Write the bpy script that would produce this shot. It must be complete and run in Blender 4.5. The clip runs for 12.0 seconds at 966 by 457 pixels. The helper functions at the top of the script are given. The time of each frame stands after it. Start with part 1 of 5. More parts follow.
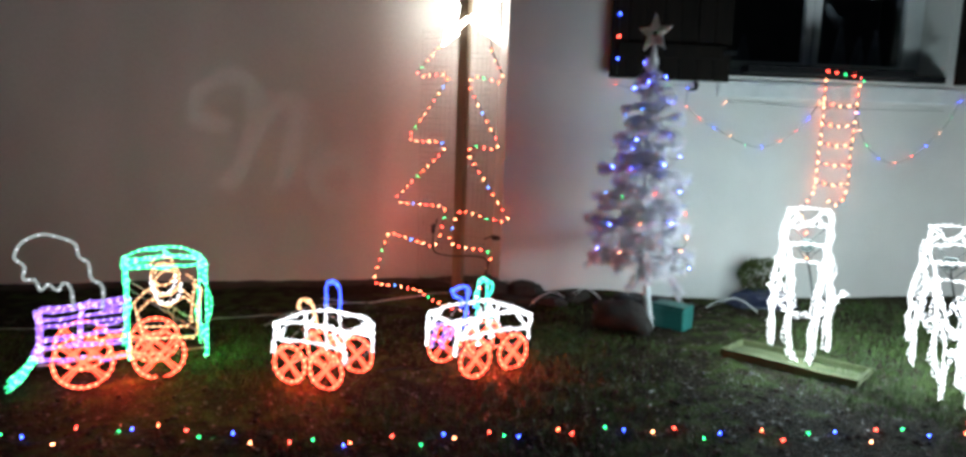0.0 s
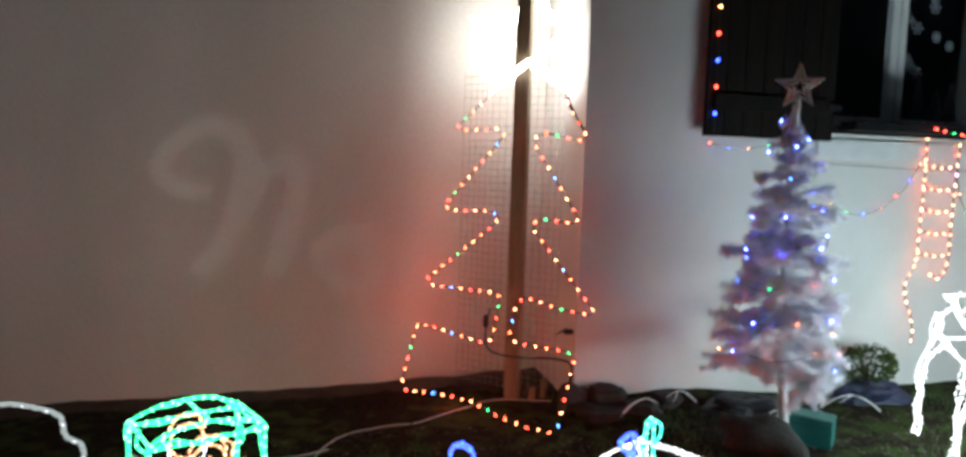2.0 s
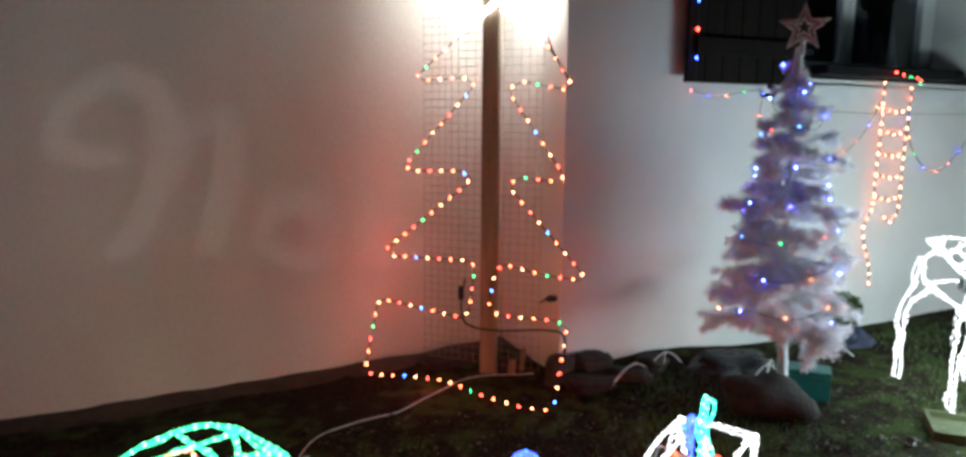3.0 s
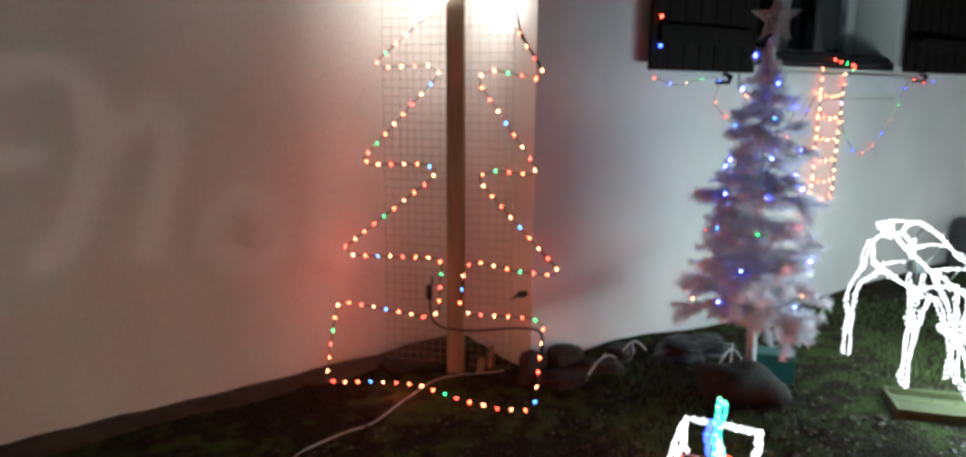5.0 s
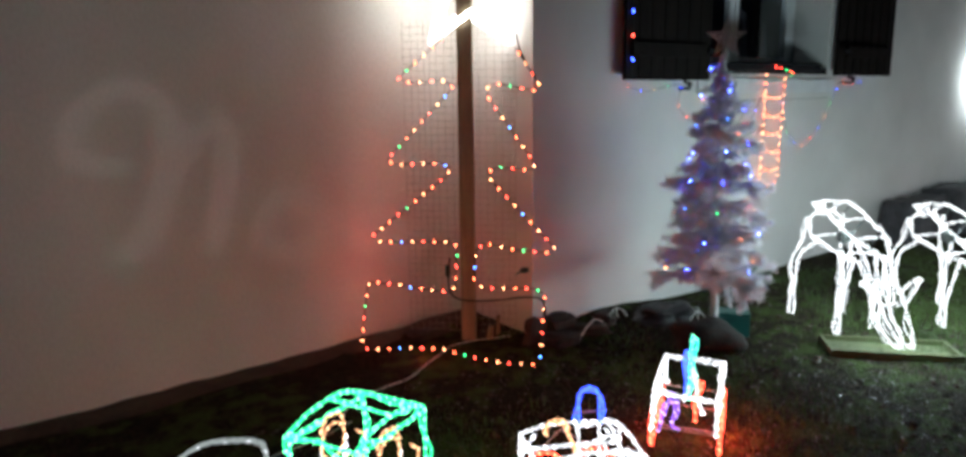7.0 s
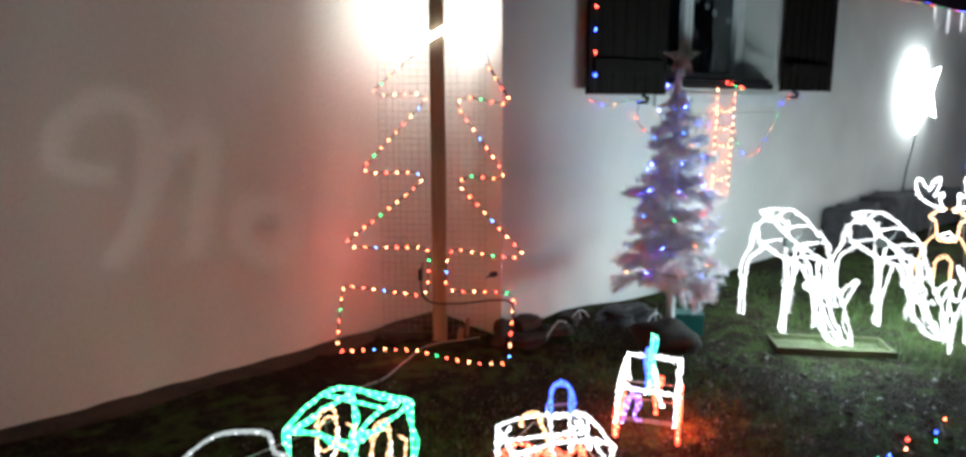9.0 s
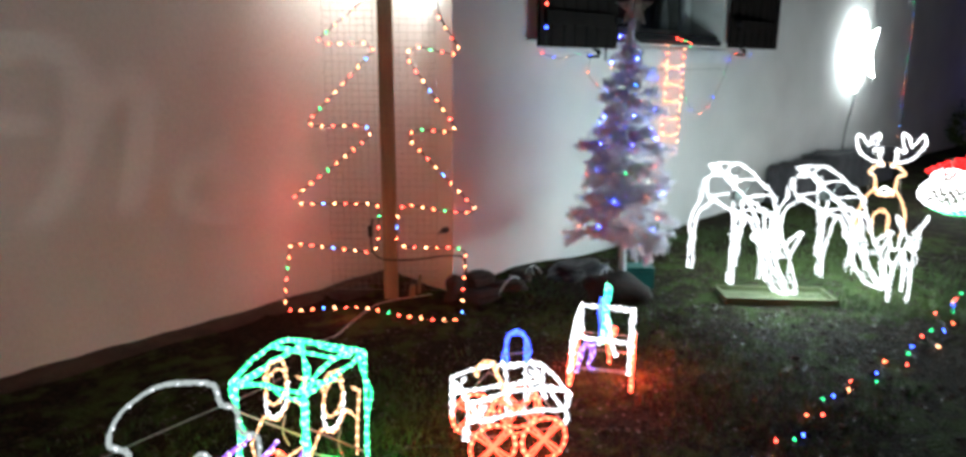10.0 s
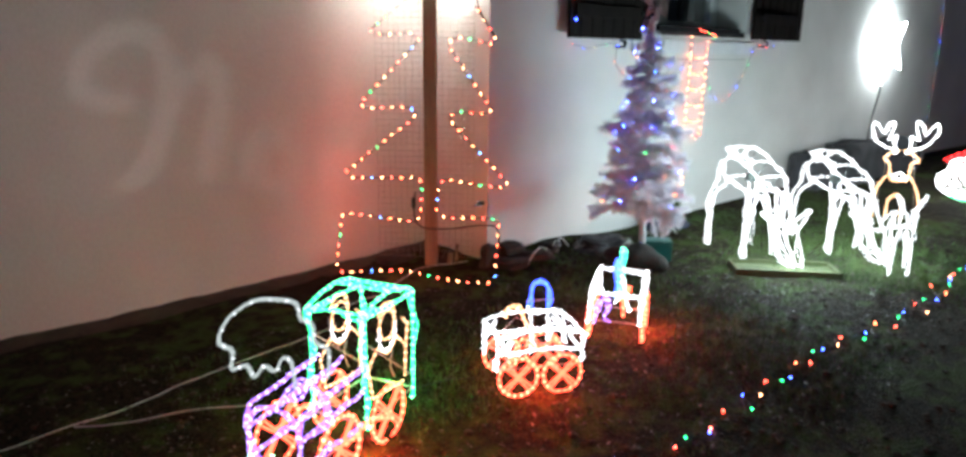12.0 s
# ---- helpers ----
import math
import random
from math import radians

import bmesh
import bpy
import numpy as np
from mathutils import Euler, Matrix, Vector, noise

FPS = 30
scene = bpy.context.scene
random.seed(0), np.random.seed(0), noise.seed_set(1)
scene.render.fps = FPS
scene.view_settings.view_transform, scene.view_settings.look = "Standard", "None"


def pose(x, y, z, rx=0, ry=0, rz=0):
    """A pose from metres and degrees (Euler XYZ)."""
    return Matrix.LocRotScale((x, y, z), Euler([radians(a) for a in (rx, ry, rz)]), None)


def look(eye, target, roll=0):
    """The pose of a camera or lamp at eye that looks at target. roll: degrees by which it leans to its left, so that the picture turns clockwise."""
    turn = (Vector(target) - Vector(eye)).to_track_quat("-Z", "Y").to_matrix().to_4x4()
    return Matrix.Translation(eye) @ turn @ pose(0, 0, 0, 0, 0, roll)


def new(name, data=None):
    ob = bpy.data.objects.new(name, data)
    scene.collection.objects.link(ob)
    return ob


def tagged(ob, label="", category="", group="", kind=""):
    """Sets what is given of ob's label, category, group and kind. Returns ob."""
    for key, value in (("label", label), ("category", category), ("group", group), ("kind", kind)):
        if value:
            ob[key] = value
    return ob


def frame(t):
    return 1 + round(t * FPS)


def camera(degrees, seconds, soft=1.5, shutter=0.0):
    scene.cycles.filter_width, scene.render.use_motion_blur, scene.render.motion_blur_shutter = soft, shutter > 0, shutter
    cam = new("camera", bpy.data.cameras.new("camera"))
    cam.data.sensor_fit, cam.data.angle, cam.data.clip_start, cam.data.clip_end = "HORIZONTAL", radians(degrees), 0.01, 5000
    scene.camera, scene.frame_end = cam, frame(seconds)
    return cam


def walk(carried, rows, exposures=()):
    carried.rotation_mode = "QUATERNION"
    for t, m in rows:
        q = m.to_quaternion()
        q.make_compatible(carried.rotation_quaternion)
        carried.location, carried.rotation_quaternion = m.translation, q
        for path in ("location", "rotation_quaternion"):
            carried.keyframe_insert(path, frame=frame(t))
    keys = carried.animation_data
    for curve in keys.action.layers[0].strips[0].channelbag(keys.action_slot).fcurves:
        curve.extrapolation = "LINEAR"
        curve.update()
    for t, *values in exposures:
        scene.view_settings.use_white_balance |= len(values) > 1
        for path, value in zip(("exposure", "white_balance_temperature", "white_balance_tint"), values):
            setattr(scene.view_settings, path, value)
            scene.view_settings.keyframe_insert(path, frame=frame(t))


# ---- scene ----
cam = camera(68.5, 12.0, soft=3.2, shutter=0.25)
METRES, EYE, TILT, LEAN, TURN = 5.6, 1.4, 0.0, 0.0, 0.0
PATH = [
    (0, (0.493, -0.095, 1.328), (0.34, 1.88, 1.053), 2.0),
    (0.5, (0.174, 0.16, 1.4), (0.245, 2.144, 1.156), 1.9),
    (1, (-0.196, 0.395, 1.475), (0.037, 2.368, 1.242), 2.2),
    (1.5, (-0.417, 0.766, 1.478), (-0.31, 2.76, 1.367), -0.3),
    (2, (-0.723, 1.031, 1.5), (-0.561, 3.017, 1.33), 1.9),
    (2.5, (-1.011, 1.295, 1.493), (-0.562, 3.222, 1.204), 1.6),
    (2.7, (-1.098, 1.421, 1.488), (-0.622, 3.341, 1.196), 0.8),
    (4.3, (-1.553, 1.834, 1.592), (-0.791, 3.646, 1.225), 0.6),
    (4.5, (-1.534, 1.854, 1.576), (-0.745, 3.648, 1.179), -0.0),
    (5, (-1.548, 1.886, 1.59), (-0.764, 3.69, 1.223), 0.4),
    (5.5, (-1.563, 1.894, 1.689), (-0.73, 3.7, 1.475), -0.5),
    (6, (-1.634, 1.859, 1.711), (-0.757, 3.647, 1.53), 1.7),
    (6.5, (-1.968, 1.578, 1.698), (-1.024, 3.333, 1.53), -0.1),
    (7, (-2.123, 1.327, 1.648), (-1.241, 3.084, 1.281), -0.7),
    (7.2, (-2.099, 1.276, 1.678), (-1.189, 3.0, 1.234), -1.0),
    (8.8, (-2.254, 1.254, 1.668), (-1.277, 2.968, 1.335), -0.7),
    (9, (-2.312, 1.182, 1.703), (-1.32, 2.881, 1.347), 0.0),
    (9.5, (-2.252, 1.309, 1.641), (-1.219, 2.984, 1.281), 0.3),
    (10, (-2.296, 1.242, 1.606), (-1.192, 2.849, 1.16), 0.3),
    (10.5, (-2.353, 1.189, 1.622), (-1.016, 2.619, 1.211), 1.2),
    (11, (-2.412, 1.025, 1.613), (-1.262, 2.612, 1.211), -1.1),
    (11.5, (-2.469, 0.907, 1.584), (-1.475, 2.573, 1.098), 1.8),
    (12, (-2.574, 0.789, 1.58), (-1.555, 2.446, 1.113), 0.6),
]
EXPOSURE = [(0.0, 0.05), (2.5, 0.1), (4.5, 0.18), (5.0, 0.12), (6.0, -0.24), (6.5, -0.36), (7.0, -0.26), (8.8, 0.4), (9.5, 0.3), (10.5, 0.36), (12.0, 0.55)]
walk(cam, [(t, look(eye, target, roll)) for t, eye, target, roll in PATH], EXPOSURE)

# ---- world and large lights ----
world = bpy.data.worlds.new("night")
scene.world = world
world.use_nodes = True
world.node_tree.nodes["Background"].inputs[0].default_value = (0.25, 0.35, 0.6, 1)
world.node_tree.nodes["Background"].inputs[1].default_value = 0.006
scene.view_settings.exposure = 0.0

# the garden projector that throws pale light on the plain wall
lamp = bpy.data.lights.new("projector", "SPOT")
lamp.energy, lamp.color, lamp.spot_size, lamp.spot_blend, lamp.shadow_soft_size = 152.0, (1.0, 0.95, 0.98), radians(50), 1.0, 0.12
projector = new("projector_light", lamp)
projector.matrix_world = look((-3.6, -1.6, 2.3), (-2.6, 5.6, 1.95))
tagged(projector, "garden light projector behind the path", "projector", kind="structure")


# ---- materials ----
def nodes_of(name):
    m = bpy.data.materials.new(name)
    m.use_nodes = True
    nt = m.node_tree
    return m, nt, nt.nodes["Principled BSDF"]


def rough_material(name, dark, light, scale=6.0, fine=60.0, rough=0.8, bump=0.3, metal=0.0, detail=6.0, stretch=(1, 1, 1), vary=0.0):
    """Two scales of noise between two colours, with fine relief."""
    m, nt, bsdf = nodes_of(name)
    co = nt.nodes.new("ShaderNodeTexCoord")
    mp = nt.nodes.new("ShaderNodeMapping")
    mp.inputs["Scale"].default_value = stretch
    nt.links.new(co.outputs["Object"], mp.inputs[0])
    n1 = nt.nodes.new("ShaderNodeTexNoise")
    n1.inputs["Scale"].default_value, n1.inputs["Detail"].default_value = scale, detail
    n2 = nt.nodes.new("ShaderNodeTexNoise")
    n2.inputs["Scale"].default_value, n2.inputs["Detail"].default_value = fine, 4.0
    nt.links.new(mp.outputs[0], n1.inputs["Vector"])
    nt.links.new(mp.outputs[0], n2.inputs["Vector"])
    mixf = nt.nodes.new("ShaderNodeMix")
    mixf.inputs[0].default_value = 0.4
    nt.links.new(n1.outputs[0], mixf.inputs[2])
    nt.links.new(n2.outputs[0], mixf.inputs[3])
    ramp = nt.nodes.new("ShaderNodeValToRGB")
    ramp.color_ramp.elements[0].position, ramp.color_ramp.elements[1].position = 0.32, 0.68
    ramp.color_ramp.elements[0].color, ramp.color_ramp.elements[1].color = (*dark, 1), (*light, 1)
    nt.links.new(mixf.outputs[0], ramp.inputs[0])
    col = ramp.outputs[0]
    if vary:
        info = nt.nodes.new("ShaderNodeObjectInfo")
        mul = nt.nodes.new("ShaderNodeMapRange")
        mul.inputs[3].default_value, mul.inputs[4].default_value = 1 - vary, 1 + vary
        nt.links.new(info.outputs["Random"], mul.inputs[0])
        hsv = nt.nodes.new("ShaderNodeHueSaturation")
        nt.links.new(mul.outputs[0], hsv.inputs["Value"])
        nt.links.new(col, hsv.inputs["Color"])
        col = hsv.outputs[0]
    nt.links.new(col, bsdf.inputs["Base Color"])
    bsdf.inputs["Roughness"].default_value, bsdf.inputs["Metallic"].default_value = rough, metal
    b = nt.nodes.new("ShaderNodeBump")
    b.inputs["Strength"].default_value, b.inputs["Distance"].default_value = bump, 0.01
    nt.links.new(n2.outputs[0], b.inputs["Height"])
    nt.links.new(b.outputs[0], bsdf.inputs["Normal"])
    return m


def glow(name, colour, strength):
    """A lit lamp or light tube."""
    m = bpy.data.materials.new(name)
    m.use_nodes = True
    nt = m.node_tree
    nt.nodes.remove(nt.nodes["Principled BSDF"])
    e = nt.nodes.new("ShaderNodeEmission")
    e.inputs[0].default_value, e.inputs[1].default_value = (*colour, 1), strength
    nt.links.new(e.outputs[0], nt.nodes["Material Output"].inputs[0])
    return m


def ground_material():
    m, nt, bsdf = nodes_of("wet soil and moss")
    co = nt.nodes.new("ShaderNodeTexCoord")
    ns = []
    for sc, de in ((1.3, 5), (9.0, 6), (55.0, 5)):
        n = nt.nodes.new("ShaderNodeTexNoise")
        n.inputs["Scale"].default_value, n.inputs["Detail"].default_value = sc, de
        nt.links.new(co.outputs["Object"], n.inputs["Vector"])
        ns.append(n)
    soil = nt.nodes.new("ShaderNodeValToRGB")
    soil.color_ramp.elements[0].position, soil.color_ramp.elements[1].position = 0.35, 0.7
    soil.color_ramp.elements[0].color, soil.color_ramp.elements[1].color = (0.0036, 0.0025, 0.0015, 1), (0.036, 0.024, 0.014, 1)
    nt.links.new(ns[2].outputs[0], soil.inputs[0])
    moss = nt.nodes.new("ShaderNodeValToRGB")
    moss.color_ramp.elements[0].color, moss.color_ramp.elements[1].color = (0.010, 0.017, 0.004, 1), (0.066, 0.097, 0.025, 1)
    nt.links.new(ns[2].outputs[0], moss.inputs[0])
    add = nt.nodes.new("ShaderNodeMath")
    add.operation = "ADD"
    nt.links.new(ns[0].outputs[0], add.inputs[0])
    nt.links.new(ns[1].outputs[0], add.inputs[1])
    mask = nt.nodes.new("ShaderNodeMapRange")
    mask.inputs[1].default_value, mask.inputs[2].default_value = 0.97, 1.17
    nt.links.new(add.outputs[0], mask.inputs[0])
    mix = nt.nodes.new("ShaderNodeMix")
    mix.data_type = "RGBA"
    nt.links.new(mask.outputs[0], mix.inputs[0])
    nt.links.new(soil.outputs[0], mix.inputs[6])
    nt.links.new(moss.outputs[0], mix.inputs[7])
    nt.links.new(mix.outputs[2], bsdf.inputs["Base Color"])
    bsdf.inputs["Roughness"].default_value = 0.95
    bsdf.inputs["Specular IOR Level"].default_value = 0.12
    b = nt.nodes.new("ShaderNodeBump")
    b.inputs["Strength"].default_value, b.inputs["Distance"].default_value = 0.9, 0.03
    nt.links.new(ns[2].outputs[0], b.inputs["Height"])
    nt.links.new(b.outputs[0], bsdf.inputs["Normal"])
    return m


def glass_material():
    m, nt, bsdf = nodes_of("window glass")
    bsdf.inputs["Base Color"].default_value = (0.9, 0.95, 1, 1)
    bsdf.inputs["Roughness"].default_value = 0.02
    bsdf.inputs["Transmission Weight"].default_value = 1.0
    bsdf.inputs["IOR"].default_value = 1.45
    return m


STUCCO = rough_material("white stucco", (0.60, 0.59, 0.57), (0.76, 0.75, 0.73), 1.6, 90, 0.9, 0.14)
STUCCO_OLD = rough_material("weathered stucco", (0.52, 0.50, 0.47), (0.70, 0.68, 0.65), 1.1, 70, 0.92, 0.15, stretch=(1, 1, 0.5))
SOIL = ground_material()
EARTH = rough_material("packed earth", (0.016, 0.011, 0.007), (0.075, 0.050, 0.033), 5, 45, 0.85, 0.9)
SHUTTER = rough_material("dark stained wood", (0.0035, 0.0025, 0.002), (0.012, 0.008, 0.006), 4, 60, 0.75, 0.25, stretch=(6, 6, 0.6), vary=0.2)
FRAME = rough_material("white window paint", (0.62, 0.63, 0.64), (0.75, 0.76, 0.77), 8, 120, 0.45, 0.05)
BLACK = rough_material("black slate", (0.004, 0.004, 0.005), (0.012, 0.012, 0.014), 7, 60, 0.65, 0.2)
POSTWOOD = rough_material("weathered pine wood", (0.17, 0.125, 0.075), (0.38, 0.30, 0.20), 3, 40, 0.75, 0.3, stretch=(9, 9, 0.7))
PLANKWOOD = rough_material("mossy plank wood", (0.035, 0.048, 0.020), (0.13, 0.14, 0.06), 3, 40, 0.8, 0.4, stretch=(1, 6, 6), vary=0.15)
STONE = rough_material("brown stone", (0.010, 0.008, 0.0065), (0.048, 0.038, 0.031), 6, 40, 0.85, 0.7, vary=0.25)
DARKSTONE = rough_material("wet dark stone", (0.005, 0.004, 0.0035), (0.026, 0.021, 0.018), 6, 40, 0.85, 0.7)
GREYSTONE = rough_material("dark grey stone", (0.03, 0.032, 0.036), (0.10, 0.10, 0.11), 5, 40, 0.85, 0.6, vary=0.2)
BAG = rough_material("black plastic sheet", (0.004, 0.004, 0.006), (0.010, 0.010, 0.016), 9, 50, 0.5, 0.5)
TEAL = rough_material("teal painted box", (0.01, 0.10, 0.09), (0.02, 0.17, 0.15), 6, 60, 0.5, 0.15)
LEAF = rough_material("dark green leaves", (0.02, 0.04, 0.008), (0.09, 0.12, 0.02), 30, 90, 0.6, 0.2)
GRASS = rough_material("short grass", (0.018, 0.042, 0.008), (0.085, 0.16, 0.03), 3, 40, 0.6, 0.0)
LITTER = rough_material("fallen leaf bits", (0.02, 0.014, 0.008), (0.12, 0.095, 0.07), 40, 80, 0.45, 0.1)
def tinsel_material():
    """Shiny white plastic strips that let some light through."""
    m = rough_material("white tinsel needles", (0.80, 0.78, 0.84), (0.92, 0.91, 0.94), 12, 60, 0.35, 0.0)
    nt = m.node_tree
    tr = nt.nodes.new("ShaderNodeBsdfTranslucent")
    tr.inputs[0].default_value = (0.85, 0.83, 0.9, 1)
    mx = nt.nodes.new("ShaderNodeMixShader")
    mx.inputs[0].default_value = 0.42
    nt.links.new(nt.nodes["Principled BSDF"].outputs[0], mx.inputs[1])
    nt.links.new(tr.outputs[0], mx.inputs[2])
    nt.links.new(mx.outputs[0], nt.nodes["Material Output"].inputs[0])
    return m


TINSEL = tinsel_material()
TINSELSTEM = rough_material("white plastic stem", (0.6, 0.6, 0.62), (0.78, 0.78, 0.8), 20, 90, 0.5, 0.3)
SILVER = rough_material("silver glitter", (0.48, 0.49, 0.51), (0.82, 0.83, 0.86), 60, 250, 0.28, 0.6, metal=0.8)
WIRE = rough_material("galvanised wire", (0.16, 0.15, 0.13), (0.3, 0.28, 0.25), 30, 90, 0.45, 0.1, metal=0.7)
CABLEWHITE = rough_material("white cable", (0.55, 0.55, 0.53), (0.75, 0.75, 0.73), 10, 60, 0.5, 0.1)
CABLEBLACK = rough_material("black cable", (0.008, 0.01, 0.008), (0.02, 0.022, 0.02), 10, 60, 0.5, 0.1)
CABLEGREEN = rough_material("dark green cable", (0.006, 0.016, 0.008), (0.014, 0.03, 0.016), 10, 60, 0.5, 0.1)
PLASTIC = rough_material("clear tube plastic", (0.42, 0.44, 0.46), (0.6, 0.62, 0.64), 20, 80, 0.35, 0.1)
ROOF = rough_material("dark roof boards", (0.005, 0.004, 0.004), (0.016, 0.014, 0.013), 4, 50, 0.7, 0.3)
BLUETEXTILE = rough_material("dark blue tarpaulin", (0.008, 0.012, 0.035), (0.02, 0.028, 0.07), 7, 50, 0.5, 0.4)
# low colour stands in for the shade of an unlit room
ROOM = rough_material("room wall with gloom in its colour", (0.06, 0.05, 0.05), (0.10, 0.09, 0.08), 3, 40, 0.9, 0.1)
LACE = rough_material("white lace cloth", (0.10, 0.10, 0.11), (0.2, 0.2, 0.21), 20, 90, 0.85, 0.1)
GLASS = glass_material()
for dull in (SHUTTER, BLACK, ROOF):
    dull.node_tree.nodes["Principled BSDF"].inputs["Specular IOR Level"].default_value = 0.15

G_STAR = glow("bright white light tube", (1.0, 0.98, 0.91), 19.0)
G_WALLSTAR = glow("cold white light tube", (0.84, 0.97, 1.0), 29.0)
G_DEER = glow("white light tube", (0.86, 0.94, 1.0), 1.1)
G_DEERB = glow("white diode", (0.92, 0.97, 1.0), 7.0)
G_WHITE = glow("cool white light tube", (0.90, 0.94, 1.0), 1.5)
G_WHITEB = glow("cool white diode", (0.92, 0.96, 1.0), 9.0)
G_GREEN = glow("green light tube", (0.04, 1.0, 0.34), 2.8)
G_GREENB = glow("green diode", (0.20, 1.0, 0.5), 8.0)
G_RED = glow("red light tube", (1.0, 0.07, 0.034), 6.0)
G_REDB = glow("red diode", (1.0, 0.11, 0.055), 14.0)
G_PURPLE = glow("purple light tube", (0.36, 0.15, 1.0), 1.8)
G_PURPLEB = glow("purple diode", (0.62, 0.44, 1.0), 5.0)
G_BLUE = glow("blue light tube", (0.05, 0.09, 1.0), 5.0)
G_BLUEB = glow("blue diode", (0.02, 0.08, 1.0), 11.0)
G_AMBER = glow("amber light tube", (1.0, 0.50, 0.24), 1.9)
G_AMBERB = glow("amber diode", (1.0, 0.6, 0.32), 5.0)
B_RED = glow("red bulb", (1.0, 0.045, 0.028), 28.0)
B_ORANGE = glow("orange bulb", (1.0, 0.10, 0.04), 30.0)
B_WARM = glow("warm white bulb", (1.0, 0.30, 0.13), 21.0)
B_GREEN = glow("green bulb", (0.03, 1.0, 0.24), 9.0)
B_BLUE = glow("blue bulb", (0.02, 0.05, 1.0), 40.0)
B_TREEBLUE = glow("bright blue bulb", (0.05, 0.09, 1.0), 85.0)
B_CYAN = glow("pale blue bulb", (0.06, 0.22, 1.0), 16.0)
G_HAT = glow("deep red light tube", (1.0, 0.008, 0.010), 1.6)
G_HATB = glow("deep red diode", (1.0, 0.03, 0.03), 6.0)
G_TEAL = glow("teal light tube", (0.05, 0.8, 0.6), 3.5)
G_SMOKE = glow("dim pale light tube", (0.85, 0.97, 0.96), 0.5)
B_WHITE = glow("white bulb", (1.0, 0.85, 0.7), 10.0)


# ---- mesh tools ----
ICO = bmesh.new()
bmesh.ops.create_icosphere(ICO, subdivisions=1, radius=1.0)
ICO_V = [v.co.copy() for v in ICO.verts]
ICO_F = [tuple(v.index for v in f.verts) for f in ICO.faces]
ICO.free()


class Builder:
    """Collects vertices and faces for one mesh."""

    def __init__(self):
        self.v, self.f, self.m = [], [], []

    def add(self, verts, faces, mat=0):
        k = len(self.v)
        self.v += [tuple(p) for p in verts]
        self.f += [tuple(k + i for i in q) for q in faces]
        self.m += [mat] * len(faces)

    def tube(self, pts, r, mat=0, n=6, closed=False, r_end=None):
        pts = [Vector(p) for p in pts]
        k = len(pts)
        side = None
        verts = []
        for i, p in enumerate(pts):
            a = pts[(i - 1) % k] if (closed or i) else p
            b = pts[(i + 1) % k] if (closed or i < k - 1) else p
            d = (b - a)
            d = d.normalized() if d.length > 1e-9 else Vector((0, 0, 1))
            if side is None:
                side = d.orthogonal().normalized()
            side = (side - d * side.dot(d))
            side = side.normalized() if side.length > 1e-6 else d.orthogonal().normalized()
            up = d.cross(side)
            rr = r if r_end is None else r + (r_end - r) * i / max(1, k - 1)
            for j in range(n):
                w = 2 * math.pi * j / n
                verts.append(p + rr * (math.cos(w) * side + math.sin(w) * up))
        faces = []
        for i in range(k if closed else k - 1):
            for j in range(n):
                a, b = i * n + j, i * n + (j + 1) % n
                c, e = ((i + 1) % k) * n + (j + 1) % n, ((i + 1) % k) * n + j
                faces.append((a, b, c, e))
        if not closed:
            faces.append(tuple(reversed(range(n))))
            faces.append(tuple((k - 1) * n + j for j in range(n)))
        self.add(verts, faces, mat)

    def ball(self, p, r, mat=0, squash=1.0):
        p = Vector(p)
        self.add([p + Vector((v.x * r, v.y * r, v.z * r * squash)) for v in ICO_V], ICO_F, mat)

    def box(self, x0, x1, y0, y1, z0, z1, mat=0, m=None, bevel=0.0):
        b = bmesh.new()
        bmesh.ops.create_cube(b, size=1)
        for v in b.verts:
            v.co = Vector(((x0 + x1) / 2 + v.co.x * (x1 - x0), (y0 + y1) / 2 + v.co.y * (y1 - y0), (z0 + z1) / 2 + v.co.z * (z1 - z0)))
        if bevel:
            bmesh.ops.bevel(b, geom=b.edges[:], offset=bevel, segments=2, affect="EDGES")
        b.verts.index_update()
        self.add([(m @ v.co) if m else v.co.copy() for v in b.verts], [[v.index for v in f.verts] for f in b.faces], mat)
        b.free()

    def mesh(self, name, mats, smooth=False):
        me = bpy.data.meshes.new(name)
        me.from_pydata(self.v, [], self.f)
        for m in mats:
            me.materials.append(m)
        me.polygons.foreach_set("material_index", self.m)
        if smooth:
            me.polygons.foreach_set("use_smooth", [True] * len(self.f))
        me.update()
        return me


def part(name, built, mats, parent=None, label="", smooth=False):
    mats = mats if isinstance(mats, (list, tuple)) else [mats]
    ob = new(name, built.mesh(name, mats, smooth))
    if parent is not None:
        ob.parent = parent
    if label:
        ob["label"] = label
    return ob


def thing(name, label, category, group="", kind="", m=None):
    ob = new(name)
    ob.empty_display_size = 0.1
    if m is not None:
        ob.matrix_world = m
    return tagged(ob, label, category, group, kind)


def solid(name, built, mats, label, category="", group="", kind="", smooth=False, m=None):
    ob = part(name, built, mats, None, "", smooth)
    if m is not None:
        ob.matrix_world = m
    return tagged(ob, label, category, group, kind)


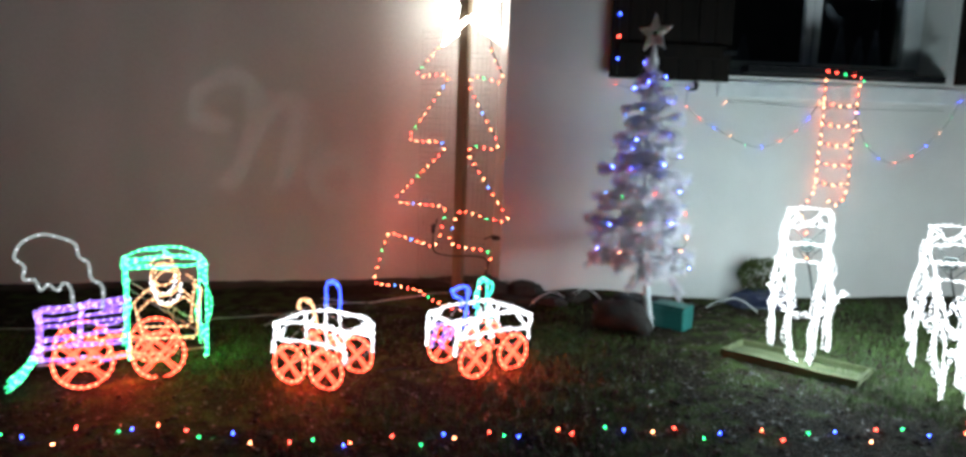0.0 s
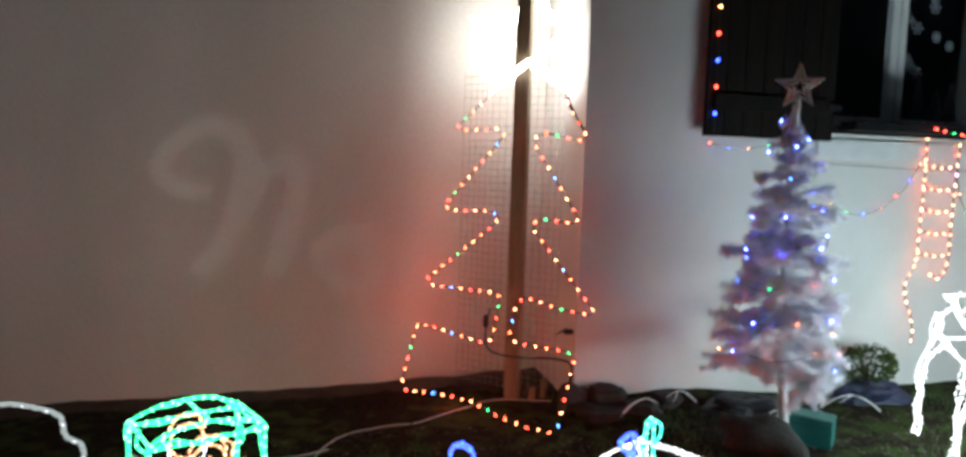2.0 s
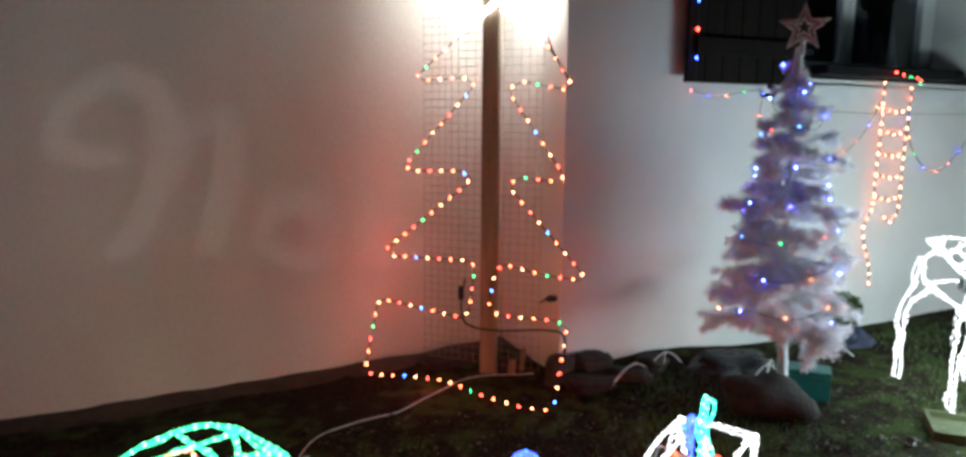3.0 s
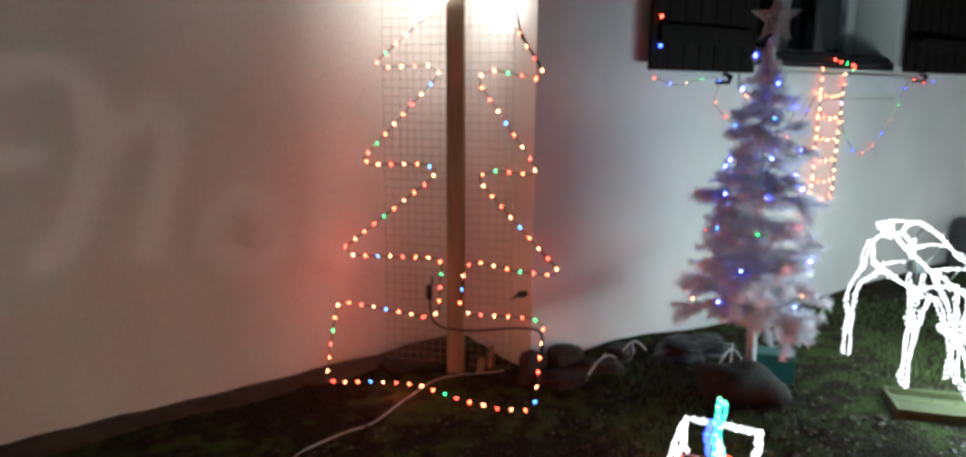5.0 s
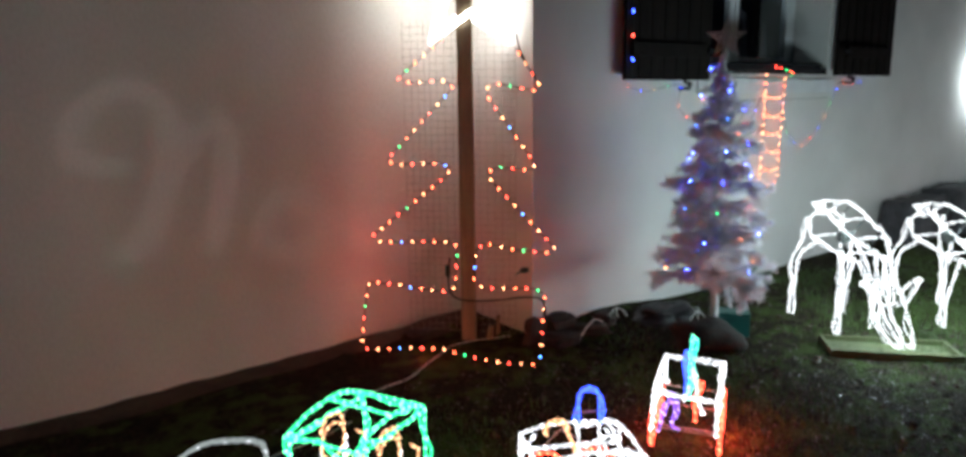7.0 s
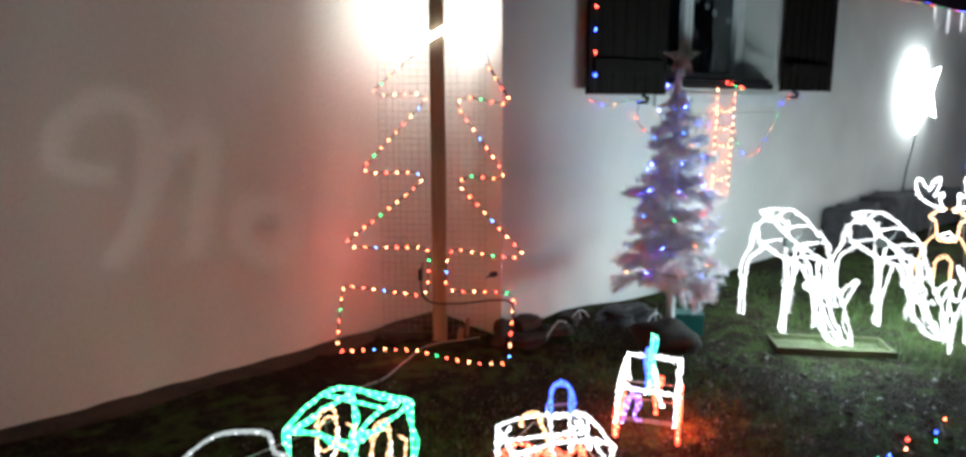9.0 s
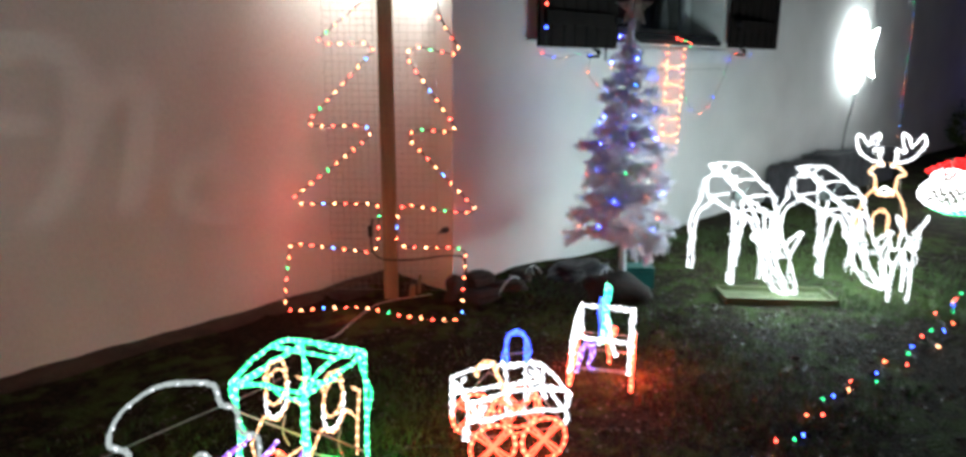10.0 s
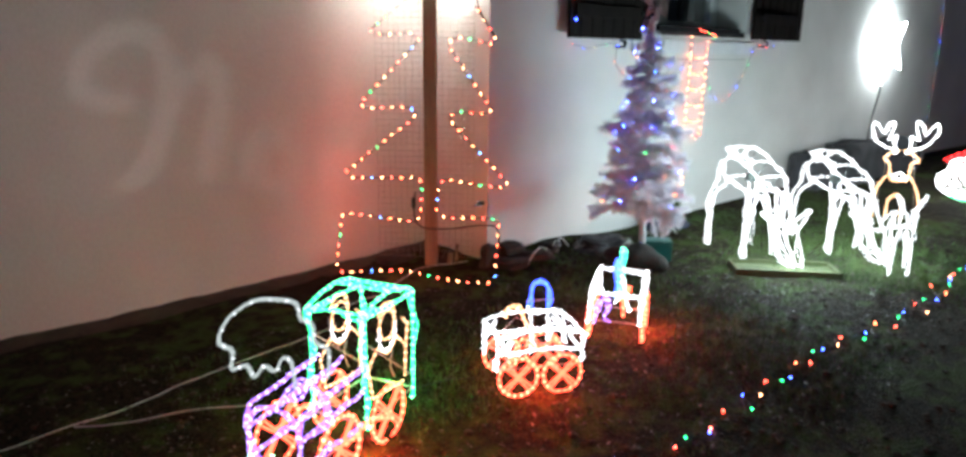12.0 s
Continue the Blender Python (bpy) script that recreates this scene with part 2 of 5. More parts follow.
def resample(pts, step, closed=False):
    """Points at even steps along a line."""
    pts = [Vector(p) for p in pts]
    if closed:
        pts = pts + [pts[0]]
    out, left = [pts[0].copy()], step
    for a, b in zip(pts, pts[1:]):
        d = (b - a).length
        pos = left
        while pos <= d:
            out.append(a.lerp(b, pos / d))
            pos += step
        left = pos - d
    return out


def smooth_line(pts, n=6, closed=False):
    """A Catmull-Rom curve through the points."""
    pts = [Vector(p) for p in pts]
    k, out = len(pts), []
    for i in range(k if closed else k - 1):
        if closed:
            p0, p1, p2, p3 = (pts[(i + j - 1) % k] for j in range(4))
        else:
            p0, p1, p2, p3 = pts[max(i - 1, 0)], pts[i], pts[i + 1], pts[min(i + 2, k - 1)]
        for j in range(n):
            t = j / n
            out.append(0.5 * (2 * p1 + (p2 - p0) * t + (2 * p0 - 5 * p1 + 4 * p2 - p3) * t * t + (3 * p1 - p0 - 3 * p2 + p3) * t ** 3))
    if not closed:
        out.append(pts[-1])
    return out


def arc(cx, cz, r, a0, a1, n=14):
    return [(cx + r * math.cos(radians(a0 + (a1 - a0) * i / n)), cz + r * math.sin(radians(a0 + (a1 - a0) * i / n))) for i in range(n + 1)]


def light_rope(b, pts, r=0.007, mat=0, bulb=1, step=0.032, closed=False, size=1.25, strands=1):
    """A lit tube with brighter diodes along it; more strands lie loosely beside the first."""
    b.tube(pts, r * 0.86, mat, 6, closed)
    for k in range(1, strands):
        off = [Vector(p) + 0.034 * Vector((noise.noise(Vector(p) * 9 + Vector((k, 0, 0))), noise.noise(Vector(p) * 9 + Vector((0, k, 5))), noise.noise(Vector(p) * 9 + Vector((3, 0, k))))) for p in pts]
        light_rope(b, off, r, mat, bulb, step * 1.3, closed, size)
    if bulb is not None:
        for p in resample(pts, step, closed):
            wob = noise.noise(Vector(p) * 40)
            b.ball(p, r * size * (1.0 + 0.35 * wob), bulb)


BULB_MESH = {}


def bulb_mesh(material, r):
    key = (material.name, r)
    if key not in BULB_MESH:
        b = Builder()
        b.ball((0, 0, 0), r, 0, 1.35)
        BULB_MESH[key] = b.mesh("bulb", [material])
    return BULB_MESH[key]


def bulbs_on(parent, places, colours, r=0.007, rng=None):
    for i, p in enumerate(places):
        c = colours[i % len(colours)] if rng is None else rng.choice(colours)
        o = new("bulb", bulb_mesh(c, r))
        o.parent = parent
        o.location = p


# ---- plan of the place ----
WALL_TURN = 8.5
CORNER = (0.22, 5.27)
W = pose(CORNER[0], CORNER[1], 0, 0, 0, WALL_TURN)       # local x along the wall, y into it
LEFT_TURN = 9.5
LW = pose(0.10, 6.057, 0, 0, 0, LEFT_TURN)              # local x runs back along the wall, negative


def on_wall(u, out, z):
    return W @ Vector((u, -out, z))


def left_gap(x, y):
    return (6.04 + 0.167 * x - y) * 0.986


def right_gap(x, y):
    return (CORNER[1] + 0.1495 * (x - CORNER[0]) - y) * 0.989


def gz(x, y):
    """Height of the ground."""
    z = 0.008 + 0.03 * max(-4.0, min(4.5, x))
    z += 0.018 * noise.noise((x * 1.3, y * 1.3, 0.3)) + 0.008 * noise.noise((x * 6, y * 6, 1.7))
    if x < 0.6:
        g = max(0.0, min(1.0, (0.5 - left_gap(x, y)) / 0.22))
        z += 0.012 * g * g * (3 - 2 * g)
    g = max(0.0, min(1.0, (0.28 - right_gap(x, y)) / 0.26))
    z += 0.10 * g * math.exp(-((x - 0.85) / 0.6) ** 2)
    return z


def at_ground(x, y, up=0.0):
    return Vector((x, y, gz(x, y) + up))


# ---- ground ----
def axis(fine0, fine1, step, far):
    mid = list(np.arange(fine0, fine1 + 1e-6, step))
    out, d = [], step
    a, b = mid[0], mid[-1]
    left, right = [], []
    while a > -far:
        d *= 1.45
        a -= d
        left.append(a)
    d = step
    while b < far:
        d *= 1.45
        b += d
        right.append(b)
    return left[::-1] + mid + right


GX, GY = axis(-3.6, 6.0, 0.05, 400), axis(1.6, 6.4, 0.05, 400)
b = Builder()
b.v = [(x, y, gz(x, y)) for y in GY for x in GX]
nx = len(GX)
b.f = [(j * nx + i, j * nx + i + 1, (j + 1) * nx + i + 1, (j + 1) * nx + i) for j in range(len(GY) - 1) for i in range(nx - 1)]
b.m = [0] * len(b.f)
solid("ground", b, SOIL, "dark wet soil with patches of moss and grass", "ground", kind="structure", smooth=True)

def path_edge(x):
    """Where the grass ends and bare dark soil begins."""
    return 2.40 + 0.155 * max(-3.0, min(6.0, x)) + 0.05 * noise.noise((x * 1.7, 0, 9.0)) + 0.02 * noise.noise((x * 7, 0, 4.0))


rng = random.Random(4)
b = Builder()
for _ in range(90000):
    x, y = rng.uniform(-3.2, 5.5), rng.uniform(1.9, 5.6)
    dens = noise.noise((x * 0.9, y * 0.9, 5.0)) + 0.5 * noise.noise((x * 3.1, y * 3.1, 2.0))
    near = math.exp(-((x - 2.6) ** 2 + (y - 4.0) ** 2) / 1.6) + 0.55 * math.exp(-((x + 1.0) ** 2 + (y - 3.3) ** 2) / 0.8)
    if y < path_edge(x) + 0.02 or dens + 0.7 * near < rng.uniform(0.0, 0.7) or (x < 0.3 and left_gap(x, y) < 0.5) or right_gap(x, y) < 0.2:
        continue
    z = gz(x, y)
    h, a, lean = rng.uniform(0.016, 0.055), rng.uniform(0, 6.3), rng.uniform(0.2, 1.0)
    w = rng.uniform(0.0016, 0.0038)
    c, s = math.cos(a), math.sin(a)
    b.add([(x - s * w, y + c * w, z - 0.004), (x + s * w, y - c * w, z - 0.004), (x + c * lean * h, y + s * lean * h, z + h)], [(0, 1, 2)])
solid("grass", b, GRASS, "short patchy grass on dark soil", "grass", kind="stuff")

b = Builder()
for _ in range(4600):
    x, y = rng.uniform(-3.2, 4.5), rng.uniform(1.9, 5.5)
    if right_gap(x, y) < 0.1 or y < path_edge(x) - 0.1:
        continue
    z = gz(x, y) + 0.004
    r, a = rng.uniform(0.004, 0.017), rng.uniform(0, 6.3)
    c, s = math.cos(a) * r, math.sin(a) * r
    k = rng.uniform(0.35, 0.7)
    t1, t2 = rng.uniform(-0.004, 0.008), rng.uniform(0, 0.01)
    b.add([(x - c, y - s, z), (x - s * k, y + c * k, z + t2), (x + c, y + s, z + t1), (x + s * k, y - c * k, z + 0.002)], [(0, 1, 2, 3)])
for _ in range(1500):
    x, y = rng.gauss(1.7, 0.7), rng.gauss(3.5, 0.34)
    if y < path_edge(x) or right_gap(x, y) < 0.3:
        continue
    z = gz(x, y) + 0.006
    r, a = rng.uniform(0.004, 0.014), rng.uniform(-0.9, 1.3)
    c, s = math.cos(a) * r, math.sin(a) * r
    k = rng.uniform(0.12, 0.35)
    b.add([(x - c, y - s, z), (x - s * k, y + c * k, z + 0.006), (x + c, y + s, z + rng.uniform(0, 0.01)), (x + s * k, y - c * k, z + 0.002)], [(0, 1, 2, 3)])
solid("leaf_litter", b, LITTER, "small fallen leaves and wood bits on soil", "leaf litter", kind="stuff")


b = Builder()
for _ in range(2600):
    x, y = rng.uniform(-3.2, 4.0), rng.uniform(1.9, 5.8)
    if right_gap(x, y) < 0.03 or left_gap(x, y) < 0.05:
        continue
    r = rng.uniform(0.004, 0.016) * (1.5 if rng.random() < 0.08 else 1.0)
    b.ball((x, y, gz(x, y) + r * 0.25), r, 0, rng.uniform(0.45, 0.8))
solid("soil_clods", b, EARTH, "small clods and pebbles of dark soil", "soil", kind="stuff")


# ---- house ----
def wall_with_hole(x0, x1, z0, z1, thick, hole=None):
    b = Builder()
    if hole is None:
        b.box(x0, x1, 0, thick, z0, z1)
        return b
    hx0, hx1, hz0, hz1 = hole
    xs, zs = [x0, hx0, hx1, x1], [z0, hz0, hz1, z1]
    for i in range(3):
        for j in range(3):
            if i == 1 and j == 1:
                continue
            b.box(xs[i], xs[i + 1], 0, thick, zs[j], zs[j + 1])
    bm = bmesh.new()
    me = b.mesh("tmp", [])
    bm.from_mesh(me)
    bpy.data.meshes.remove(me)
    bmesh.ops.remove_doubles(bm, verts=bm.verts, dist=1e-4)
    seen = {}
    for f in bm.faces:
        seen.setdefault(frozenset(v.index for v in f.verts), []).append(f)
    bmesh.ops.delete(bm, geom=[f for fs in seen.values() if len(fs) > 1 for f in fs], context="FACES_ONLY")
    bm.verts.index_update()
    out = Builder()
    out.add([v.co.copy() for v in bm.verts], [[v.index for v in f.verts] for f in bm.faces])
    bm.free()
    return out


U0, U1, SILL, HEAD = 1.66, 3.41, 1.80, 3.05
solid("wall_front", wall_with_hole(0.0, 8.9, -0.4, 5.6, 0.45, (U0, U1, SILL, HEAD)), STUCCO, "white rough stucco house wall with a window", "wall", kind="structure", m=W)
b = Builder()
b.box(8.9, 15.6, 0.22, 0.6, -0.4, 5.6)
solid("wall_side", b, STUCCO, "white stucco wall stepping back past a corner", "wall", kind="structure", m=W)
b = Builder()
b.box(-9.5, 0.30, 0, 0.4, -0.6, 5.6)
solid("wall_left", b, STUCCO_OLD, "stained grey white stucco wall", "wall", kind="structure", m=LW)
b = Builder()
b.box(0.003, 0.40, 0.452, 1.2, -0.4, 5.6)
solid("wall_return", b, STUCCO, "short stucco wall closing the inner corner", "wall", kind="structure", m=W)
b = Builder()
ring = []
for i in range(91):
    x = -9.0 + i * 0.1
    ring.append((x, 0.24 + 0.07 * noise.noise((x * 1.5, 0, 0)), 0.02 + 0.015 * noise.noise((x * 4, 3, 0))))
for i, (x, w, h) in enumerate(ring):
    zz = gz(*(LW @ Vector((x, -w, 0))).xy) - 0.06
    b.v += [(x, 0.02, zz + h + 0.055), (x, -w * 0.8, zz + h + 0.045), (x, -w - 0.03, zz + h * 0.5), (x, -w - 0.06, zz - 0.05)]
for i in range(90):
    for j in range(3):
        b.f.append((i * 4 + j, i * 4 + 4 + j, i * 4 + 5 + j, i * 4 + 1 + j))
        b.m.append(0)
solid("footing", b, EARTH, "low brown earth and concrete footing along the wall", "footing", kind="structure", m=LW, smooth=True)

# roof edge over the far part of the wall
eave = thing("eave", "dark wooden eave boards over the wall", "eave", kind="structure", m=W)
b = Builder()
b.box(4.62, 9.3, -0.13, -0.10, 2.84, 3.10, bevel=0.004)
part("fascia", b, ROOF, eave)
b = Builder()
b.box(4.62, 9.3, -0.10, -0.002, 2.88, 2.92)
part("soffit", b, ROOF, eave)
b = Builder()
b.add([(4.6, -0.20, 3.10), (9.35, -0.20, 3.10), (9.35, 0, 3.3), (4.6, 0, 3.3), (4.6, -0.20, 3.14), (9.35, -0.20, 3.14), (9.35, 0, 3.34), (4.6, 0, 3.34)],
      [(0, 3, 2, 1), (4, 5, 6, 7), (0, 1, 5, 4), (1, 2, 6, 5), (3, 0, 4, 7), (2, 3, 7, 6)])
part("roof_edge", b, ROOF, eave)

# window
window = thing("window_1", "white framed double casement window with dark sill", "window", kind="structure", m=W)
D = 0.34
b = Builder()
for x0, x1, z0, z1 in ((U0, U0 + 0.06, SILL, HEAD), (U1 - 0.10, U1, SILL, HEAD), (U0 + 0.06, U1 - 0.10, SILL, SILL + 0.07), (U0 + 0.06, U1 - 0.10, HEAD - 0.06, HEAD)):
    b.box(x0 + 0.002, x1 - 0.002, D, D + 0.07, z0 + 0.002, z1 - 0.002, bevel=0.004)
part("window_frame", b, FRAME, window)
MID = 2.475
for x0, x1 in ((U0 + 0.062, MID - 0.002), (MID + 0.002, U1 - 0.102)):
    b = Builder()
    z0, z1, w = SILL + 0.072, HEAD - 0.062, 0.062
    for q in ((x0, x0 + w, z0, z1), (x1 - w, x1, z0, z1), (x0 + w + 0.001, x1 - w - 0.001, z0, z0 + 0.08), (x0 + w + 0.001, x1 - w - 0.001, z1 - w, z1)):
        b.box(q[0], q[1], D - 0.02, D + 0.045, q[2], q[3], bevel=0.006)
    sash = part("casement", b, FRAME, window)
    b = Builder()
    b.box(x0 + w, x1 - w, D + 0.01, D + 0.016, z0 + 0.08, z1 - w)
    pane = part("pane", b, GLASS, sash, "dark reflecting window pane")
    pane.visible_shadow = False
b = Builder()
b.box(U0 + 0.004, U1 - 0.004, -0.003, D - 0.024, SILL + 0.002, SILL + 0.055, bevel=0.004)
b.box(U0 + 0.10, U1 - 0.36, -0.16, -0.004, SILL + 0.020, SILL + 0.078, bevel=0.006)
part("window_sill", b, BLACK, window, "dark slate window sill")
b = Builder()
b.box(U0 - 0.06, U1 + 0.12, -0.022, -0.001, SILL - 0.155, SILL - 0.035, bevel=0.005)
part("sill_band", b, FRAME, window, "white rendered band under the sill")

# room behind the panes; its dimness is put into the wall colour
room = thing("room_behind_window", "room behind the window, walls coloured dark as unlit", "room", kind="structure", m=W)
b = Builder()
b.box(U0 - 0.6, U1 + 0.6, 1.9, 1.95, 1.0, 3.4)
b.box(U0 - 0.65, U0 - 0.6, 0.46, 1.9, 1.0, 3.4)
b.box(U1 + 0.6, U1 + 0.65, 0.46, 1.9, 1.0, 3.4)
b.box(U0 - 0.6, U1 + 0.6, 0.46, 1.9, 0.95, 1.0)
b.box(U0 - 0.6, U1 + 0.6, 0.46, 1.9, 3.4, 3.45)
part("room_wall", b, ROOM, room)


def flake(b, cx, cz, r, y=0.0):
    for k in range(6):
        a = k * math.pi / 3
        p, q = (cx, y, cz), (cx + r * math.cos(a), y, cz + r * math.sin(a))
        b.tube([p, q], 0.006, 0, 4)
        for s in (-1, 1):
            mx, mz = cx + 0.6 * r * math.cos(a), cz + 0.6 * r * math.sin(a)
            b.tube([(mx, y, mz), (mx + 0.35 * r * math.cos(a + s * 0.8), y, mz + 0.35 * r * math.sin(a + s * 0.8))], 0.005, 0, 4)


net = thing("window_decoration", "white lace snowflakes and fir trees hung behind the pane", "decoration", m=W)
rng = random.Random(8)
for k in range(16):
    b = Builder()
    flake(b, rng.uniform(MID + 0.12, U1 - 0.16), 2.30 + 0.055 * k, rng.uniform(0.03, 0.055), D + 0.09)
    part("snowflake", b, LACE, net)
for cx, h in ((MID + 0.30, 0.32), (MID + 0.46, 0.24), (MID + 0.60, 0.30), (U0 + 0.30, 0.22)):
    b = Builder()
    z0 = SILL + 0.15
    b.add([(cx - 0.07, D + 0.09, z0), (cx + 0.07, D + 0.09, z0), (cx + 0.012, D + 0.09, z0 + h), (cx - 0.012, D + 0.09, z0 + h),
           (cx - 0.07, D + 0.10, z0), (cx + 0.07, D + 0.10, z0), (cx + 0.012, D + 0.10, z0 + h), (cx - 0.012, D + 0.10, z0 + h)],
          [(0, 1, 2, 3), (7, 6, 5, 4), (0, 4, 5, 1), (1, 5, 6, 2), (2, 6, 7, 3), (3, 7, 4, 0)])
    part("lace_fir", b, LACE, net)


def shutter(name, u0, u1, out0, out1, flip, lift=0.0):
    """An open plank shutter that stands a little off the wall."""
    ob = thing(name, "dark brown wooden plank shutter folded open against the wall", "shutter", "window shutters", m=W)
    width, z0, z1 = u1 - u0, 1.745 + lift, 3.08 + lift
    n = 7
    for k in range(n):
        b = Builder()
        a0, a1 = u0 + width * k / n, u0 + width * (k + 1) / n
        o = out0 + (out1 - out0) * (k + 0.5) / n
        b.box(a0 + 0.0015, a1 - 0.0015, -o - 0.03, -o, z0, z1, bevel=0.003)
        part("plank", b, SHUTTER, ob)
    for zz in (z0 + 0.16, z1 - 0.24):
        b = Builder()
        o = max(out0, out1)
        b.box(u0 + 0.05, u1 - 0.05, -o - 0.052, -o - 0.031, zz, zz + 0.10, bevel=0.004)
        part("batten", b, SHUTTER, ob)
        b = Builder()
        hx = u1 - 0.02 if flip else u0 + 0.02
        b.box(hx - 0.05, hx + 0.05, -o - 0.064, -o - 0.053, zz + 0.03, zz + 0.07, bevel=0.003)
        part("hinge", b, BLACK, ob)
    b = Builder()
    cx = u0 + width * (0.72 if flip else 0.3)
    b.tube([(cx, -out0, z0 - 0.01), (cx, -out0 - 0.05, z0 - 0.02), (cx, -out0 - 0.05, z0 - 0.06), (cx, 0.0, z0 - 0.06)], 0.012, 0, 6)
    b.ball((cx, -out0 - 0.05, z0 - 0.03), 0.022)
    part("shutter_stop", b, BLACK, ob)
    return ob


shutter("shutter", 0.745, 1.655, 0.05, 0.05, True)
shutter("shutter", 3.425, 4.32, 0.05, 0.10, False, 0.045)

# ---- post, wire panel and light tree in the corner ----
b = Builder()
bm_m = pose(-0.135, 5.52, 0, 0, 0, -36)
b.box(-0.047, 0.050, -0.024, 0.024, -0.25, 3.4, m=bm_m, bevel=0.004)
post = solid("post", b, POSTWOOD, "tall raw pine post standing in the house corner", "post")

TREE = pose(-0.20, 5.475, 0, 0, 0, -36)                  # local x along the panel, y away from the eye
b = Builder()
for k in range(17):
    x = -0.36 + k * 0.045
    b.tube([(x, 0.0, 0.1), (x + 0.01 * math.sin(k), 0.0, 2.12)], 0.0013, 0, 4)
for k in range(45):
    z = 0.1 + k * 0.045
    b.tube([(-0.36, 0.0, z), (0.36, 0.0, z + 0.004 * math.sin(k * 2.0))], 0.0013, 0, 4)
solid("wire_mesh", b, WIRE, "rusty square wire mesh panel fixed to the post", "wire mesh", m=TREE)

LEFTSIDE = [(-0.10, 1.985), (-0.385, 1.755), (-0.34, 1.725), (-0.09, 1.735), (-0.035, 1.70), (-0.06, 1.66), (-0.478, 1.235), (-0.43, 1.205), (-0.12, 1.215), (-0.055, 1.18), (-0.09, 1.13),
            (-0.592, 0.735), (-0.56, 0.69), (-0.06, 0.70), (-0.02, 0.67), (-0.025, 0.42), (-0.07, 0.385), (-0.40, 0.42), (-0.59, 0.435), (-0.615, 0.41)]
BOTTOM = [(-0.625, 0.2), (-0.63, 0.03), (-0.58, 0.0), (-0.35, 0.025), (-0.1, 0.03), (0.15, 0.005), (0.36, -0.02), (0.52, -0.015), (0.545, 0.02)]
RIGHTSIDE = [(0.552, 0.2), (0.561, 0.40), (0.50, 0.43), (0.16, 0.425), (0.10, 0.47), (0.105, 0.65), (0.15, 0.695), (0.40, 0.655), (0.60, 0.645), (0.61, 0.68), (0.20, 1.11), (0.185, 1.16), (0.25, 1.19), (0.46, 1.175),
             (0.488, 1.21), (0.19, 1.63), (0.18, 1.68), (0.25, 1.71), (0.49, 1.665), (0.521, 1.69), (0.36, 1.93)]
def tree_lean(x, z):
    return (-0.22 - 0.07 * (x > 0)) * max(0.0, 1 - z / 0.7)


outline = [(x, -0.03 - 0.008 * math.sin(9 * z) + tree_lean(x, z), z + 0.012 + (0.012 if z < 0.05 else 0)) for x, z in LEFTSIDE + BOTTOM + RIGHTSIDE]
tree = thing("light_tree", "fir tree outline of coloured string lights on a wire frame", "light decoration", m=TREE)
b = Builder()
b.tube(outline, 0.003, 0, 5)
part("frame_wire", b, CABLEGREEN, tree)
bulbs_on(tree, resample(outline, 0.074), [B_RED, B_ORANGE, B_WARM, B_ORANGE, B_GREEN, B_RED, B_ORANGE, B_WARM, B_RED, B_WARM, B_ORANGE, B_CYAN, B_WARM], 0.0062)
b = Builder()
b.tube(smooth_line([(-0.06, -0.09, 0.62), (-0.065, -0.13, 0.45), (0.0, -0.17, 0.37), (0.2, -0.20, 0.37), (0.45, -0.19, 0.40), (0.56, -0.19, 0.36), (0.555, -0.27, 0.10)]), 0.006, 0, 6)
b.box(-0.085, -0.055, -0.135, -0.105, 0.50, 0.58, bevel=0.006)
solid("cable", b, CABLEBLACK, "black supply cable with plug along the light tree", "cable", m=TREE)
b = Builder()
b.tube(smooth_line([(0.37, -0.02, 2.02), (0.40, -0.025, 1.90), (0.50, -0.03, 1.74)]), 0.006, 0, 6)
solid("rod", b, CABLEBLACK, "thin black rod at the top of the wire panel", "rod", m=TREE)


# the glare of the tree's own bulbs, at its tips and along its foot
for px, pz, watts in ((-0.36, 1.755, 0.5), (-0.43, 1.22, 0.6), (-0.50, 0.71, 0.65), (-0.50, 0.38, 0.7), (-0.2, 0.05, 0.6), (0.28, 0.42, 0.35)):
    l = bpy.data.lights.new("bulb_glare", "POINT")
    l.energy, l.color, l.shadow_soft_size = watts, (1.0, 0.16, 0.13), 0.06
    o = new("bulb_light", l)
    o.matrix_world = TREE @ pose(px, -0.11 + tree_lean(px, pz), pz + 0.02)


def star_outline(r, inner=0.42, turn=0.0):
    pts = []
    for k in range(10):
        rr = r if k % 2 == 0 else r * inner
        a = math.pi / 2 + k * math.pi / 5 + turn
        pts.append((rr * math.cos(a), rr * math.sin(a)))
    return pts


def light_star(name, m, r, material, label, wob=0.0):
    b = Builder()
    for rr, y in ((r, 0.0), (r * 0.86, -0.012), (r * 0.7, 0.01)):
        pts = [(x, y + (wob if k == 5 else 0.0), z) for k, (x, z) in enumerate(star_outline(rr))]
        b.tube(pts, 0.011, 0, 6, closed=True)
    return solid(name, b, material, label, "light star", m=m)


